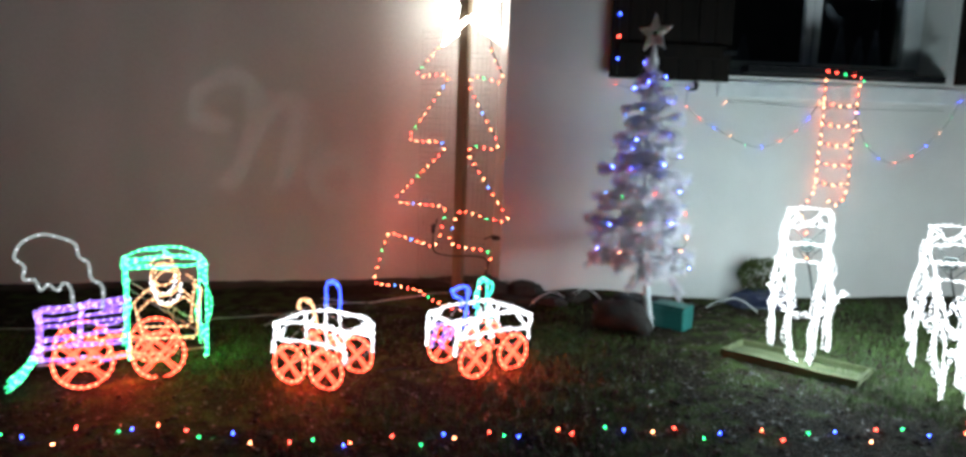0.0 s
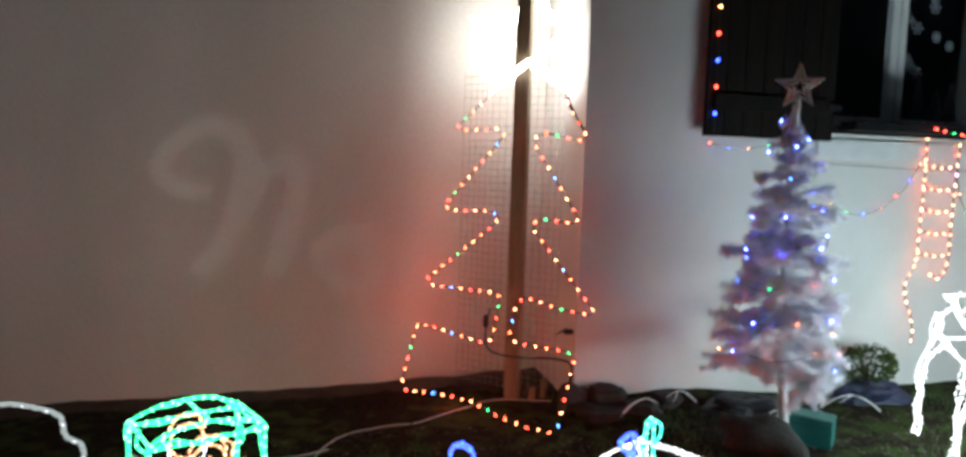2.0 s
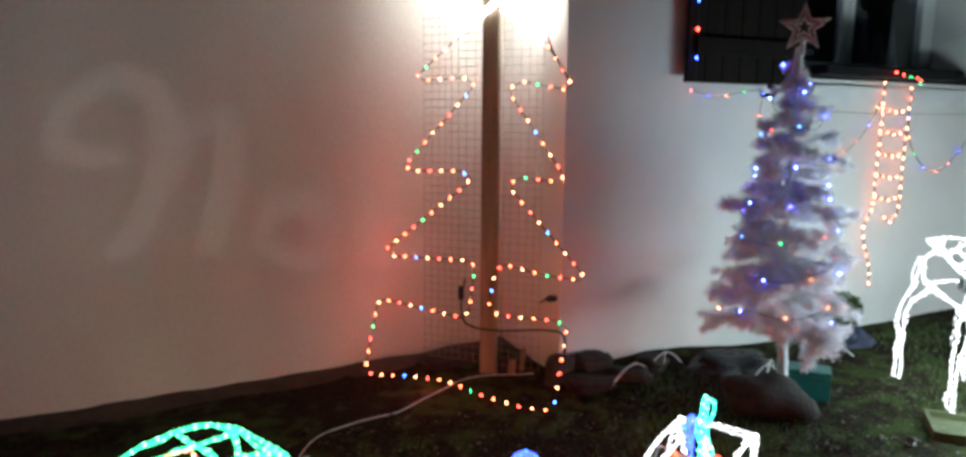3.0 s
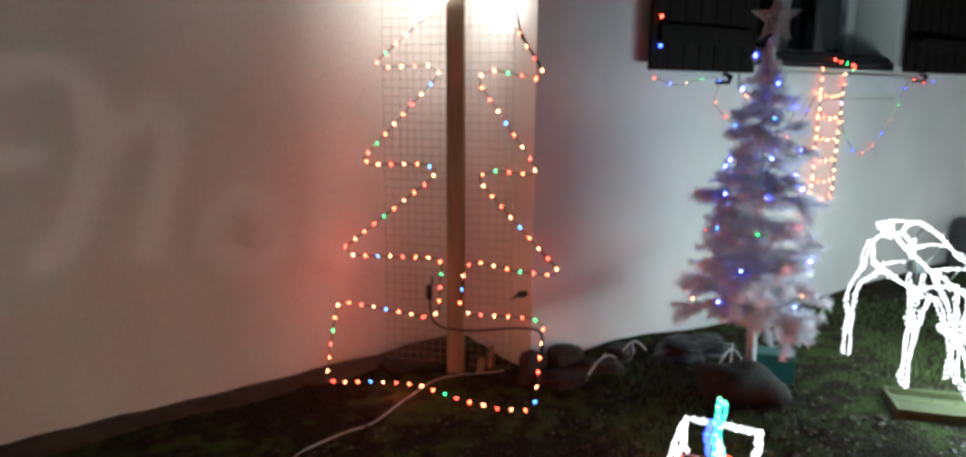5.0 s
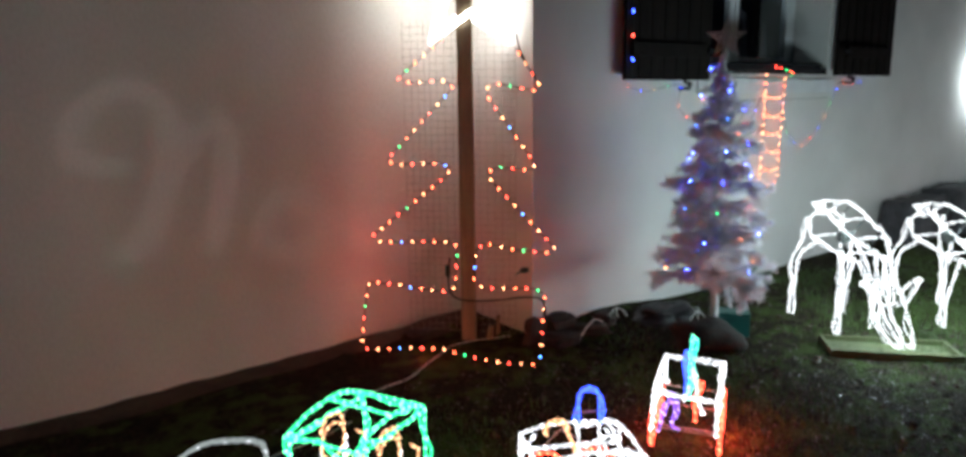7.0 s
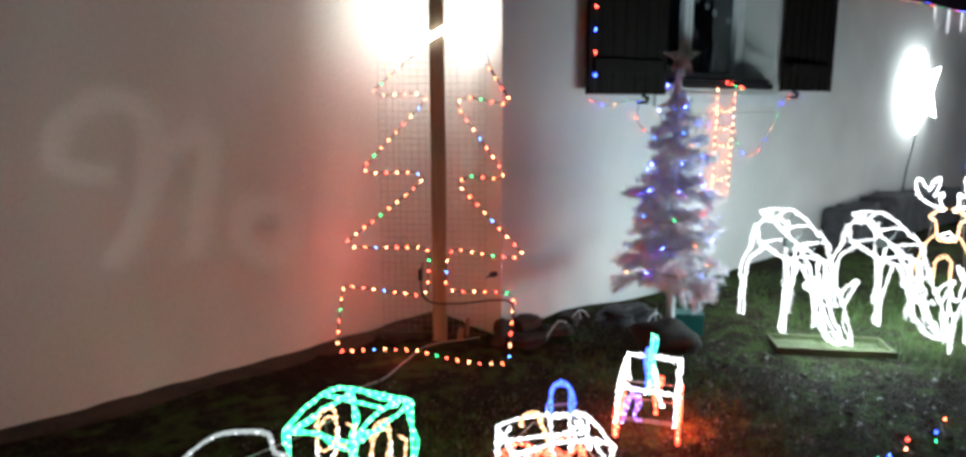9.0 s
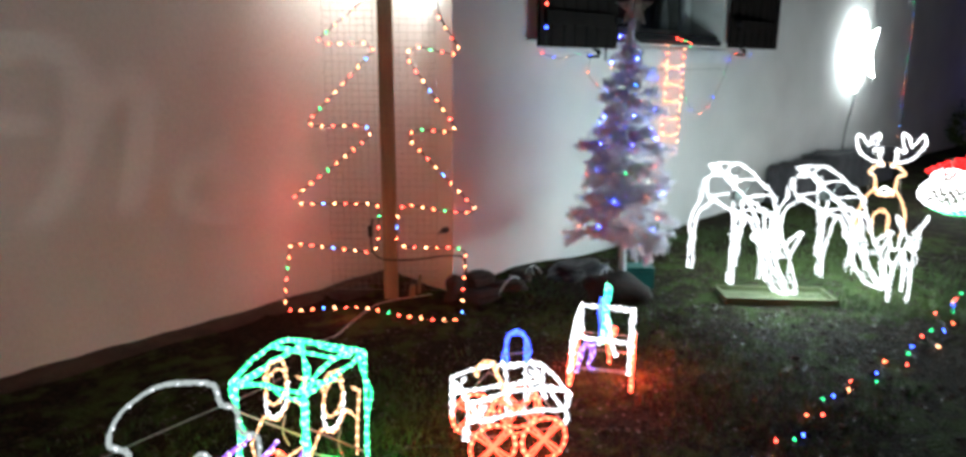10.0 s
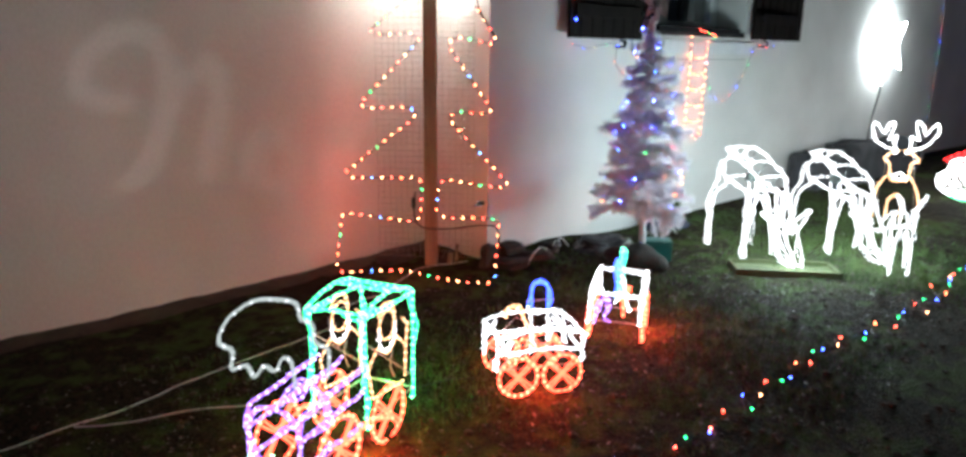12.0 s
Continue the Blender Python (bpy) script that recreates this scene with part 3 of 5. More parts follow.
light_star("light_star", pose(-0.085, 5.56, 2.33, 0, 0, -20), 0.43, G_STAR, "large glaring white light-tube star behind the post")
b = Builder()
b.tube([(-0.058, -0.032, 2.095), (0.0, -0.034, 2.13), (0.058, -0.032, 2.17)], 0.016, 0, 6)
solid("light_tube", b, G_STAR, "glaring white light tube wound over the post", "light tube", m=bm_m)

# ---- wall decorations ----
light_star("light_star", W @ pose(6.74, -0.12, 1.80, 0, 0, 0) @ pose(0, 0, 0, 0, -18, 0), 0.52, G_WALLSTAR, "glaring cold white light-tube star on the wall")
b = Builder()
b.tube(smooth_line([(6.77, -0.05, 1.42), (6.755, -0.06, 1.2), (6.66, -0.04, 0.8), (6.56, -0.05, 0.3)]), 0.008, 0, 6)
b.box(6.745, 6.785, -0.08, -0.03, 1.36, 1.46, bevel=0.006)
solid("cable", b, CABLEBLACK, "black cable with connector hanging down the wall", "cable", m=W)

ladder = thing("light_ladder", "small rope ladder of orange string lights under the sill", "light decoration", m=W)
LAD = [(2.42, -0.05, 1.79), (2.425, -0.05, 1.5), (2.42, -0.045, 1.2), (2.42, -0.045, 1.0), (2.40, -0.05, 0.93)]
LADR = [(2.69, -0.05, 1.76), (2.68, -0.05, 1.5), (2.675, -0.045, 1.2), (2.68, -0.045, 1.0), (2.66, -0.05, 0.90), (2.60, -0.05, 0.84), (2.52, -0.05, 0.88)]
TAIL = [(2.40, -0.05, 0.93), (2.36, -0.05, 0.86), (2.32, -0.06, 0.80), (2.34, -0.06, 0.70), (2.38, -0.07, 0.60), (2.40, -0.08, 0.48), (2.37, -0.1, 0.40)]
lines = [LAD, LADR, TAIL, [(2.36, -0.175, 1.85), (2.5, -0.178, 1.825), (2.6, -0.178, 1.815), (2.70, -0.1, 1.78)]]
lines += [[(2.42, -0.05, z), (2.55, -0.05, z - 0.022), (2.68, -0.05, z - 0.01)] for z in (1.62, 1.47, 1.32, 1.17, 1.02)]
b = Builder()
for l in lines:
    b.tube(l, 0.003, 0, 5)
part("wire", b, CABLEGREEN, ladder)
for k, l in enumerate(lines):
    bulbs_on(ladder, resample(l, 0.068), [B_WARM, B_ORANGE, B_WARM, B_WARM] if k != 3 else [B_RED, B_RED, B_GREEN], 0.0060)


def string_lights(name, label, pts, step, colours, r=0.007, m=None, wire=CABLEGREEN, seed=None, jitter=0.0):
    ob = thing(name, label, "string lights", m=m)
    b = Builder()
    b.tube(pts, 0.0022, 0, 4)
    part("wire", b, wire, ob)
    ps = resample(pts, step)
    rr = random.Random(seed or 1)
    if jitter:
        ps = [p + Vector((rr.uniform(-jitter, jitter), rr.uniform(-jitter, jitter), 0.008)) for p in ps]
    bulbs_on(ob, ps, colours, r, rr if seed else None)
    return ob


MULTI = [B_RED, B_BLUE, B_WARM, B_GREEN, B_BLUE, B_ORANGE]
garland = smooth_line([(0.80, -0.06, 1.70), (1.0, -0.05, 1.665), (1.2, -0.05, 1.70), (1.34, -0.07, 1.70), (1.37, -0.03, 1.55), (1.6, -0.03, 1.40), (1.95, -0.03, 1.27), (2.25, -0.03, 1.42), (2.42, -0.04, 1.68)])
string_lights("string_lights", "thin garland of small coloured lights drooping below the window", garland, 0.14, MULTI, 0.0038, W)
garland2 = smooth_line([(2.68, -0.05, 1.70), (2.75, -0.03, 1.40), (2.95, -0.03, 1.20), (3.15, -0.03, 1.22), (3.40, -0.03, 1.45), (3.55, -0.05, 1.73), (3.7, -0.06, 1.715), (3.9, -0.06, 1.73)])
string_lights("string_lights", "thin garland of small coloured lights drooping below the window", garland2, 0.14, MULTI, 0.0038, W)
string_lights("string_lights", "coloured lights hung down the edge of the open shutter", [(0.80, -0.095, 3.0), (0.795, -0.095, 2.4), (0.80, -0.095, 1.76)], 0.16, [B_RED, B_BLUE, B_GREEN, B_WARM, B_RED, B_BLUE], 0.0075, W)
string_lights("string_lights", "thin cable stapled under the window sill", [(1.66, -0.03, 1.60), (2.4, -0.03, 1.585), (3.4, -0.03, 1.595)], 9.0, [B_WARM], 0.004, W)
string_lights("string_lights", "dense coloured light garland along the eave", smooth_line([(4.62 + 0.3 * k, -0.15, 2.82 - 0.015 * (k % 2)) for k in range(16)], 3), 0.15, MULTI, 0.0048, W, jitter=0.03, seed=3)
string_lights("string_lights", "coloured lights running down the wall corner", [(8.74, -0.03, 2.85), (8.73, -0.03, 1.8), (8.75, -0.03, 0.5)], 0.16, [B_RED, B_BLUE, B_GREEN, B_CYAN, B_WARM], 0.0036, W)
string_lights("string_lights", "coloured lights running down the far wall edge", [(15.55, 0.18, 4.6), (15.54, 0.18, 2.6), (15.55, 0.18, 0.3)], 0.15, [B_RED, B_BLUE, B_GREEN, B_CYAN, B_WARM, B_CYAN], 0.0045, W)
icicles = thing("icicle_lights", "white icicle fringe hanging from the eave", "icicle lights", m=W)
rng = random.Random(21)
for k in range(24):
    x = 6.75 + k * 0.075
    b = Builder()
    L = rng.uniform(0.12, 0.34)
    b.tube([(x, -0.14, 2.82), (x + 0.01, -0.14, 2.82 - L * 0.5), (x + 0.02, -0.14, 2.82 - L)], 0.009, 0, 5, r_end=0.003)
    part("icicle", b, G_WHITE if k % 6 == 0 else TINSELSTEM, icicles)
b = Builder()
b.box(-0.075, -0.004, 0.02, 0.05, 0.49, 0.525, bevel=0.01)
b.tube([(-0.01, 0.03, 0.5), (-0.06, 0.02, 0.53), (-0.13, 0.0, 0.50)], 0.006, 0, 5)
solid("junction_box", b, CABLEBLACK, "small black cable box on the wall corner", "cable box", m=W)

# ---- white tinsel tree ----
def tinsel_tree(x, y, z0, height):
    ob = thing("tinsel_tree", "white tinsel Christmas tree with blue and coloured lights", "christmas tree", m=Matrix.Translation((x, y, z0)))
    rng = random.Random(5)
    b = Builder()
    b.tube(smooth_line([(0.105, 0.06, -0.06), (0.085, 0.05, 0.08), (0.06, 0.03, 0.25), (0.02, 0.01, 0.6), (-0.005, 0, 1.2), (0, 0, height)]), 0.034, 0, 8, r_end=0.010)
    part("trunk", b, TINSELSTEM, ob, smooth=True)
    crown, stems, tips = Builder(), Builder(), []

    def needles(p, q, n, ln):
        p, q = Vector(p), Vector(q)
        d = (q - p).normalized()
        s = d.orthogonal().normalized()
        u = d.cross(s)
        for _ in range(n):
            c = p.lerp(q, rng.random())
            a = rng.uniform(0, 6.283)
            way = (math.cos(a) * s + math.sin(a) * u) * rng.uniform(0.6, 1.0) + d * rng.uniform(-0.1, 0.8)
            e = c + way.normalized() * ln * rng.uniform(0.6, 1.2)
            w = d.cross(way).normalized() * 0.0024
            crown.add([c - w, c + w, e + w * 0.4, e - w * 0.4], [(0, 1, 2, 3)])

    levels = 17
    for k in range(levels):
        f = k / (levels - 1)
        z = 0.46 + f * (height - 0.56)
        reach = (0.31 * (1 - f) ** 0.75 + 0.055) * (1.0 if f > 0.05 else 0.9)
        n = int(11 - 5 * f)
        for j in range(n):
            a = 6.283 * (j + 0.5 * (k % 2)) / n + rng.uniform(-0.25, 0.25)
            r = reach * rng.uniform(0.45, 1.24)
            zz = z + rng.uniform(-0.045, 0.045)
            drop = rng.uniform(-0.06, 0.07) - 0.03 * (1 - f)
            p0 = Vector((0, 0, zz))
            p1 = Vector((math.cos(a) * r * 0.55, math.sin(a) * r * 0.55, zz + drop * 0.35 + 0.01))
            p2 = Vector((math.cos(a) * r, math.sin(a) * r, zz + drop))
            stems.tube([p0, p1, p2], 0.0045, 0, 4, r_end=0.002)
            ln = 0.047 if f < 0.7 else 0.036
            needles(p0.lerp(p1, 0.35), p1, int(330 * r + 36), ln)
            needles(p1, p2, int(520 * r + 56), ln)
            tips.append((p1, p2, f))
            for s in (-1, 1):
                if r > 0.14:
                    q0 = p1.lerp(p2, rng.uniform(0.0, 0.5))
                    a2 = a + s * rng.uniform(0.5, 0.9)
                    q1 = q0 + Vector((math.cos(a2), math.sin(a2), rng.uniform(-0.5, 0.25))) * r * rng.uniform(0.28, 0.45)
                    stems.tube([q0, q1], 0.003, 0, 4, r_end=0.0015)
                    needles(q0, q1, int(420 * r + 30), ln)
                    tips.append((q0, q1, f))
    for p0, p1, p2 in (((0.05, 0.02, 0.52), (0.22, 0.10, 0.34), (0.34, 0.14, 0.10)), ((0.05, -0.02, 0.50), (0.20, 0.0, 0.36), (0.30, 0.06, 0.24))):
        stems.tube([p0, p1, p2], 0.005, 0, 4, r_end=0.003)
        needles(p0, p1, 160, 0.034)
        needles(p1, p2, 200, 0.038)
    # tinsel round the foot of the trunk
    needles((0.09, 0.05, 0.03), (0.066, 0.035, 0.2), 260, 0.022)
    needles((0.066, 0.035, 0.2), (0.045, 0.02, 0.36), 330, 0.032)
    needles((0.05, 0.025, 0.32), (0.02, 0.01, 0.52), 560, 0.075)
    for a in (0.4, 3.6, 4.9):
        foot = (0.09 + 0.09 * math.cos(a), 0.05 + 0.09 * math.sin(a), 0.015)
        stems.tube([(0.082, 0.046, 0.10), foot], 0.005, 0, 5, r_end=0.003)
        needles((0.082, 0.046, 0.10), foot, 70, 0.018)
    tagged(part("branch_stem", stems, TINSELSTEM, ob), kind="stuff")
    part("crown", crown, TINSEL, ob, "uneven white tinsel branches")
    b = Builder()
    b.tube(smooth_line([(0, 0, height - 0.16), (0.0, 0, height - 0.05), (0, 0, height + 0.02)]), 0.03, 0, 8, r_end=0.014)
    part("tip_sleeve", b, TINSELSTEM, ob)
    # light string: a spiral wire with bulbs
    wire = []
    for k in range(150):
        f = k / 149
        a = f * 6.283 * 7.5
        r = (0.265 * (1 - f) ** 0.75 + 0.045)
        wire.append((math.cos(a) * r, math.sin(a) * r, 0.44 + f * (height - 0.5) + 0.02 * math.sin(k * 1.3)))
    b = Builder()
    b.tube(wire, 0.002, 0, 4)
    lights = part("light_string", b, CABLEGREEN, ob, "dark wire wound round the tree")
    for p in resample(wire, 0.21):
        f = (p.z - 0.44) / (height - 0.5)
        r = math.hypot(p.x, p.y)
        q = Vector((p.x * (r + 0.012) / r, p.y * (r + 0.012) / r, p.z + rng.uniform(-0.015, 0.015)))
        if f > 0.45:
            c = rng.choice([B_TREEBLUE, B_TREEBLUE, B_TREEBLUE, B_CYAN])
        else:
            c = rng.choice([B_TREEBLUE, B_TREEBLUE, B_RED, B_WARM, B_GREEN, B_CYAN, B_RED])
        o = new("bulb", bulb_mesh(c, 0.0050))
        o.parent = lights
        o.location = q
    return ob


TX, TY = 1.185, 4.63
tinsel_tree(TX, TY, gz(TX, TY), 1.82)


def flat_star(r0, r1, depth):
    b = Builder()
    o, i = star_outline(r0, 0.42), star_outline(r1, 0.42)
    v = []
    for y in (-depth / 2, depth / 2):
        v += [(x, y, z) for x, z in o] + [(x, y, z) for x, z in i]
    f = []
    for k in range(10):
        n = (k + 1) % 10
        f += [(k, n, 10 + n, 10 + k), (20 + n, 20 + k, 30 + k, 30 + n), (n, k, 20 + k, 20 + n), (10 + k, 10 + n, 30 + n, 30 + k)]
    b.add(v, f)
    return b


TOPSTAR = pose(1.18, 4.60, gz(TX, TY) + 1.93, 0, 0, -38)
topper = thing("star_topper", "silver glitter star on top of the white tree", "tree topper", m=TOPSTAR)
part("outer_star", flat_star(0.125, 0.088, 0.016), SILVER, topper)
part("inner_star", flat_star(0.066, 0.040, 0.02), SILVER, topper)
b = Builder()
b.tube([(0, 0, -0.13), (0, 0, -0.05)], 0.012, 0, 8)
part("stem", b, SILVER, topper)
for k in range(5):
    a = math.pi / 2 + k * 2 * math.pi / 5
    b = Builder()
    b.tube([(0.05 * math.cos(a), 0, 0.05 * math.sin(a)), (0.10 * math.cos(a), 0, 0.10 * math.sin(a))], 0.004, 0, 5)
    part("spoke", b, SILVER, topper)


# ---- stones and odds at the wall ----
def stone(name, x, y, sx, sy, sz, turn, material, label, seed, group="", sink=0.03, flat=1.0):
    bm = bmesh.new()
    bmesh.ops.create_icosphere(bm, subdivisions=3, radius=1.0)
    for v in bm.verts:
        d = 1 + 0.42 * noise.noise(v.co * 1.1 + Vector((seed, 0, 0))) + 0.12 * noise.noise(v.co * 4 + Vector((0, seed, 0)))
        c = v.co * d
        c = Vector((math.copysign(abs(c.x) ** flat, c.x), math.copysign(abs(c.y) ** flat, c.y), math.copysign(abs(c.z) ** flat, c.z)))
        v.co = Vector((c.x * sx, c.y * sy, c.z * sz))
    b = Builder()
    bm.verts.index_update()
    b.add([v.co.copy() for v in bm.verts], [[v.index for v in f.verts] for f in bm.faces])
    bm.free()
    return solid(name, b, material, label, "stone", group, smooth=True, m=pose(x, y, gz(x, y) + sz - sink, 0, 0, turn))


stone("boulder", 1.08, 4.54, 0.21, 0.14, 0.115, -30, DARKSTONE, "dark brown boulder lying beside the tinsel tree", 3.0)
def block_stone(x, y, sx, sy, sz, turn, tilt, seed):
    bm = bmesh.new()
    bmesh.ops.create_cube(bm, size=2)
    bmesh.ops.subdivide_edges(bm, edges=bm.edges[:], cuts=4, use_grid_fill=True)
    bmesh.ops.bevel(bm, geom=[e for e in bm.edges if e.calc_face_angle(0) > 1], offset=0.22, segments=2, affect="EDGES")
    for v in bm.verts:
        d = Vector((noise.noise(v.co * 0.9 + Vector((seed, 0, 0))), noise.noise(v.co * 0.9 + Vector((0, seed, 0))), noise.noise(v.co * 0.9 + Vector((0, 0, seed)))))
        c = v.co + 0.42 * d + 0.1 * noise.noise(v.co * 3.5 + Vector((seed, seed, 0))) * v.co.normalized()
        v.co = Vector((c.x * sx, c.y * sy, c.z * sz))
    b = Builder()
    bm.verts.index_update()
    b.add([v.co.copy() for v in bm.verts], [[v.index for v in f.verts] for f in bm.faces])
    bm.free()
    return solid("stone", b, STONE, "broken flat brown stone heaped at the house corner", "stone", "stones at the corner", smooth=True, m=pose(x, y, gz(x, y) + sz * 0.6, tilt, tilt * 0.6, turn))


for k, (x, y, sx, sy, sz, a, tl) in enumerate(((0.36, 5.12, 0.14, 0.08, 0.035, 12, 4), (0.60, 5.15, 0.13, 0.08, 0.035, -20, -5), (0.20, 5.20, 0.085, 0.04, 0.10, 25, 6), (0.42, 5.235, 0.12, 0.05, 0.07, 5, 3), (0.80, 5.24, 0.10, 0.07, 0.03, 40, 5), (0.02, 5.50, 0.07, 0.05, 0.05, 15, 0), (-0.35, 5.72, 0.16, 0.06, 0.03, 12, 3))):
    block_stone(x, y, sx, sy, sz, a, tl, 5.0 + 1.7 * k)
for k, (x, y, h) in enumerate(((-0.02, 5.43, 0.09), (0.06, 5.47, 0.13))):
    b = Builder()
    b.box(-0.02, 0.02, -0.012, 0.012, -0.08, h, bevel=0.003)
    solid("stake", b, POSTWOOD, "short wooden stake in the soil", "stake", "stakes", m=pose(x, y, gz(x, y), 3, 4, 20 + 30 * k))


def crumpled(name, x, y, sx, sy, sz, material, label, category, seed):
    bm = bmesh.new()
    bmesh.ops.create_icosphere(bm, subdivisions=4, radius=1.0)
    for v in bm.verts:
        d = 1 + 0.35 * noise.noise(v.co * 1.7 + Vector((seed, 0, 0))) + 0.16 * abs(noise.noise(v.co * 5 + Vector((0, seed, 0))))
        c = v.co * d
        v.co = Vector((c.x * sx, c.y * sy, max(c.z * sz, -0.01)))
    b = Builder()
    bm.verts.index_update()
    b.add([v.co.copy() for v in bm.verts], [[v.index for v in f.verts] for f in bm.faces])
    bm.free()
    return solid(name, b, material, label, category, m=Matrix.Translation((x, y, gz(x, y))))


crumpled("plastic_sack", 1.30, 5.18, 0.26, 0.14, 0.11, BAG, "crumpled black plastic sack lying by the wall", "sack", 2.0)
crumpled("tarpaulin", 2.22, 5.35, 0.22, 0.12, 0.13, BLUETEXTILE, "crumpled dark blue tarpaulin by the wall", "tarpaulin", 7.0)

# green shrub ball behind it
shrub = thing("shrub", "small round green shrub against the wall", "shrub", m=Matrix.Translation((2.22, 5.40, gz(2.22, 5.4) + 0.22)))
rng = random.Random(13)
b = Builder()
for _ in range(900):
    d = Vector((rng.gauss(0, 1), rng.gauss(0, 1), rng.gauss(0, 1))).normalized()
    p = Vector((d.x * 0.155, d.y * 0.12, d.z * 0.125)) * rng.uniform(0.75, 1.05)
    s = d.orthogonal().normalized() * 0.012
    u = (d + Vector((rng.uniform(-1, 1), rng.uniform(-1, 1), rng.uniform(-0.3, 1)))).normalized() * 0.03
    b.add([p - s * 0.5, p + u * 0.5 - s, p + u, p + u * 0.5 + s], [(0, 1, 2, 3)])
part("crown", b, LEAF, shrub)
b = Builder()
for a in range(5):
    b.tube([(0, 0, -0.26), (0.05 * math.cos(a * 1.3), 0.04 * math.sin(a * 1.3), 0.0)], 0.008, 0, 5)
part("stems", b, EARTH, shrub)

# teal box
b = Builder()
b.box(-0.12, 0.12, -0.075, 0.075, -0.01, 0.135, bevel=0.008)
box = solid("storage_box", b, TEAL, "small teal box beside the tree trunk", "box", m=pose(1.43, 4.70, gz(1.43, 4.7), 0, 0, -38))
b = Builder()
b.box(-0.124, 0.124, -0.079, 0.079, 0.136, 0.156, bevel=0.006)
part("lid", b, TEAL, box)

# white plastic twigs on the soil
for k, (x, y, a, L) in enumerate(((0.62, 5.12, 20, 0.34), (0.86, 5.20, 200, 0.30), (1.42, 4.98, 45, 0.32), (1.35, 4.92, 15, 0.26), (1.95, 5.15, 170, 0.36))):
    b = Builder()
    c, s = math.cos(radians(a)), math.sin(radians(a))
    z = gz(x, y)
    main = [(x + c * L * (t - 0.5), y + s * L * (t - 0.5), z + 0.012 + 0.09 * math.sin(math.pi * t)) for t in (0, 0.25, 0.5, 0.75, 1)]
    b.tube(smooth_line(main), 0.006, 0, 6, r_end=0.003)
    m1 = Vector(main[2])
    b.tube([m1, m1 + Vector((c * 0.1 - s * 0.08, s * 0.1 + c * 0.08, -0.03))], 0.004, 0, 5, r_end=0.002)
    solid("twig", b, CABLEWHITE, "bent white twig lying by the wall", "twig", "white twigs")

# low stone planters along the far wall
for k, (u0, u1, h, d) in enumerate(((4.55, 5.35, 0.40, 0.34), (5.40, 6.35, 0.46, 0.40), (6.40, 7.6, 0.42, 0.38))):
    bm = bmesh.new()
    bmesh.ops.create_cube(bm, size=1)
    bmesh.ops.subdivide_edges(bm, edges=bm.edges[:], cuts=5, use_grid_fill=True)
    bmesh.ops.bevel(bm, geom=[e for e in bm.edges if e.calc_face_angle(0) > 1], offset=0.04, segments=2, affect="EDGES")
    for v in bm.verts:
        c = Vector(((u0 + u1) / 2 + v.co.x * (u1 - u0), -0.02 - d / 2 + v.co.y * d, h / 2 + v.co.z * (h + 0.3)))
        v.co = c + Vector((0.02, 0.02, 0.035)) * noise.noise(c * 5)
    b = Builder()
    bm.verts.index_update()
    b.add([v.co.copy() for v in bm.verts], [[v.index for v in f.verts] for f in bm.faces])
    bm.free()
    solid("stone_block", b, GREYSTONE, "large dark grey stone block at the foot of the wall", "stone block", "stone blocks", smooth=True, m=W)

# plank tray on the grass
TRAY = pose(1.98, 3.93, gz(1.98, 3.93) - 0.008, 0, 0, -38)
tray = thing("plank_tray", "shallow wooden tray of mossy planks on the grass", "tray", m=TRAY)
for x0, x1, y0, y1, h in ((-0.37, 0.37, -0.15, -0.128, 0.052), (-0.37, 0.37, 0.128, 0.15, 0.052), (-0.37, -0.348, -0.127, 0.127, 0.05), (0.348, 0.37, -0.127, 0.127, 0.05)):
    b = Builder()
    b.box(x0, x1, y0, y1, -0.02, h, bevel=0.003)
    part("edge_board", b, PLANKWOOD, tray)
for k in range(3):
    b = Builder()
    b.box(-0.347, 0.347, -0.126 + 0.085 * k, -0.045 + 0.085 * k, 0.0, 0.022, bevel=0.002)
    part("board", b, PLANKWOOD, tray)


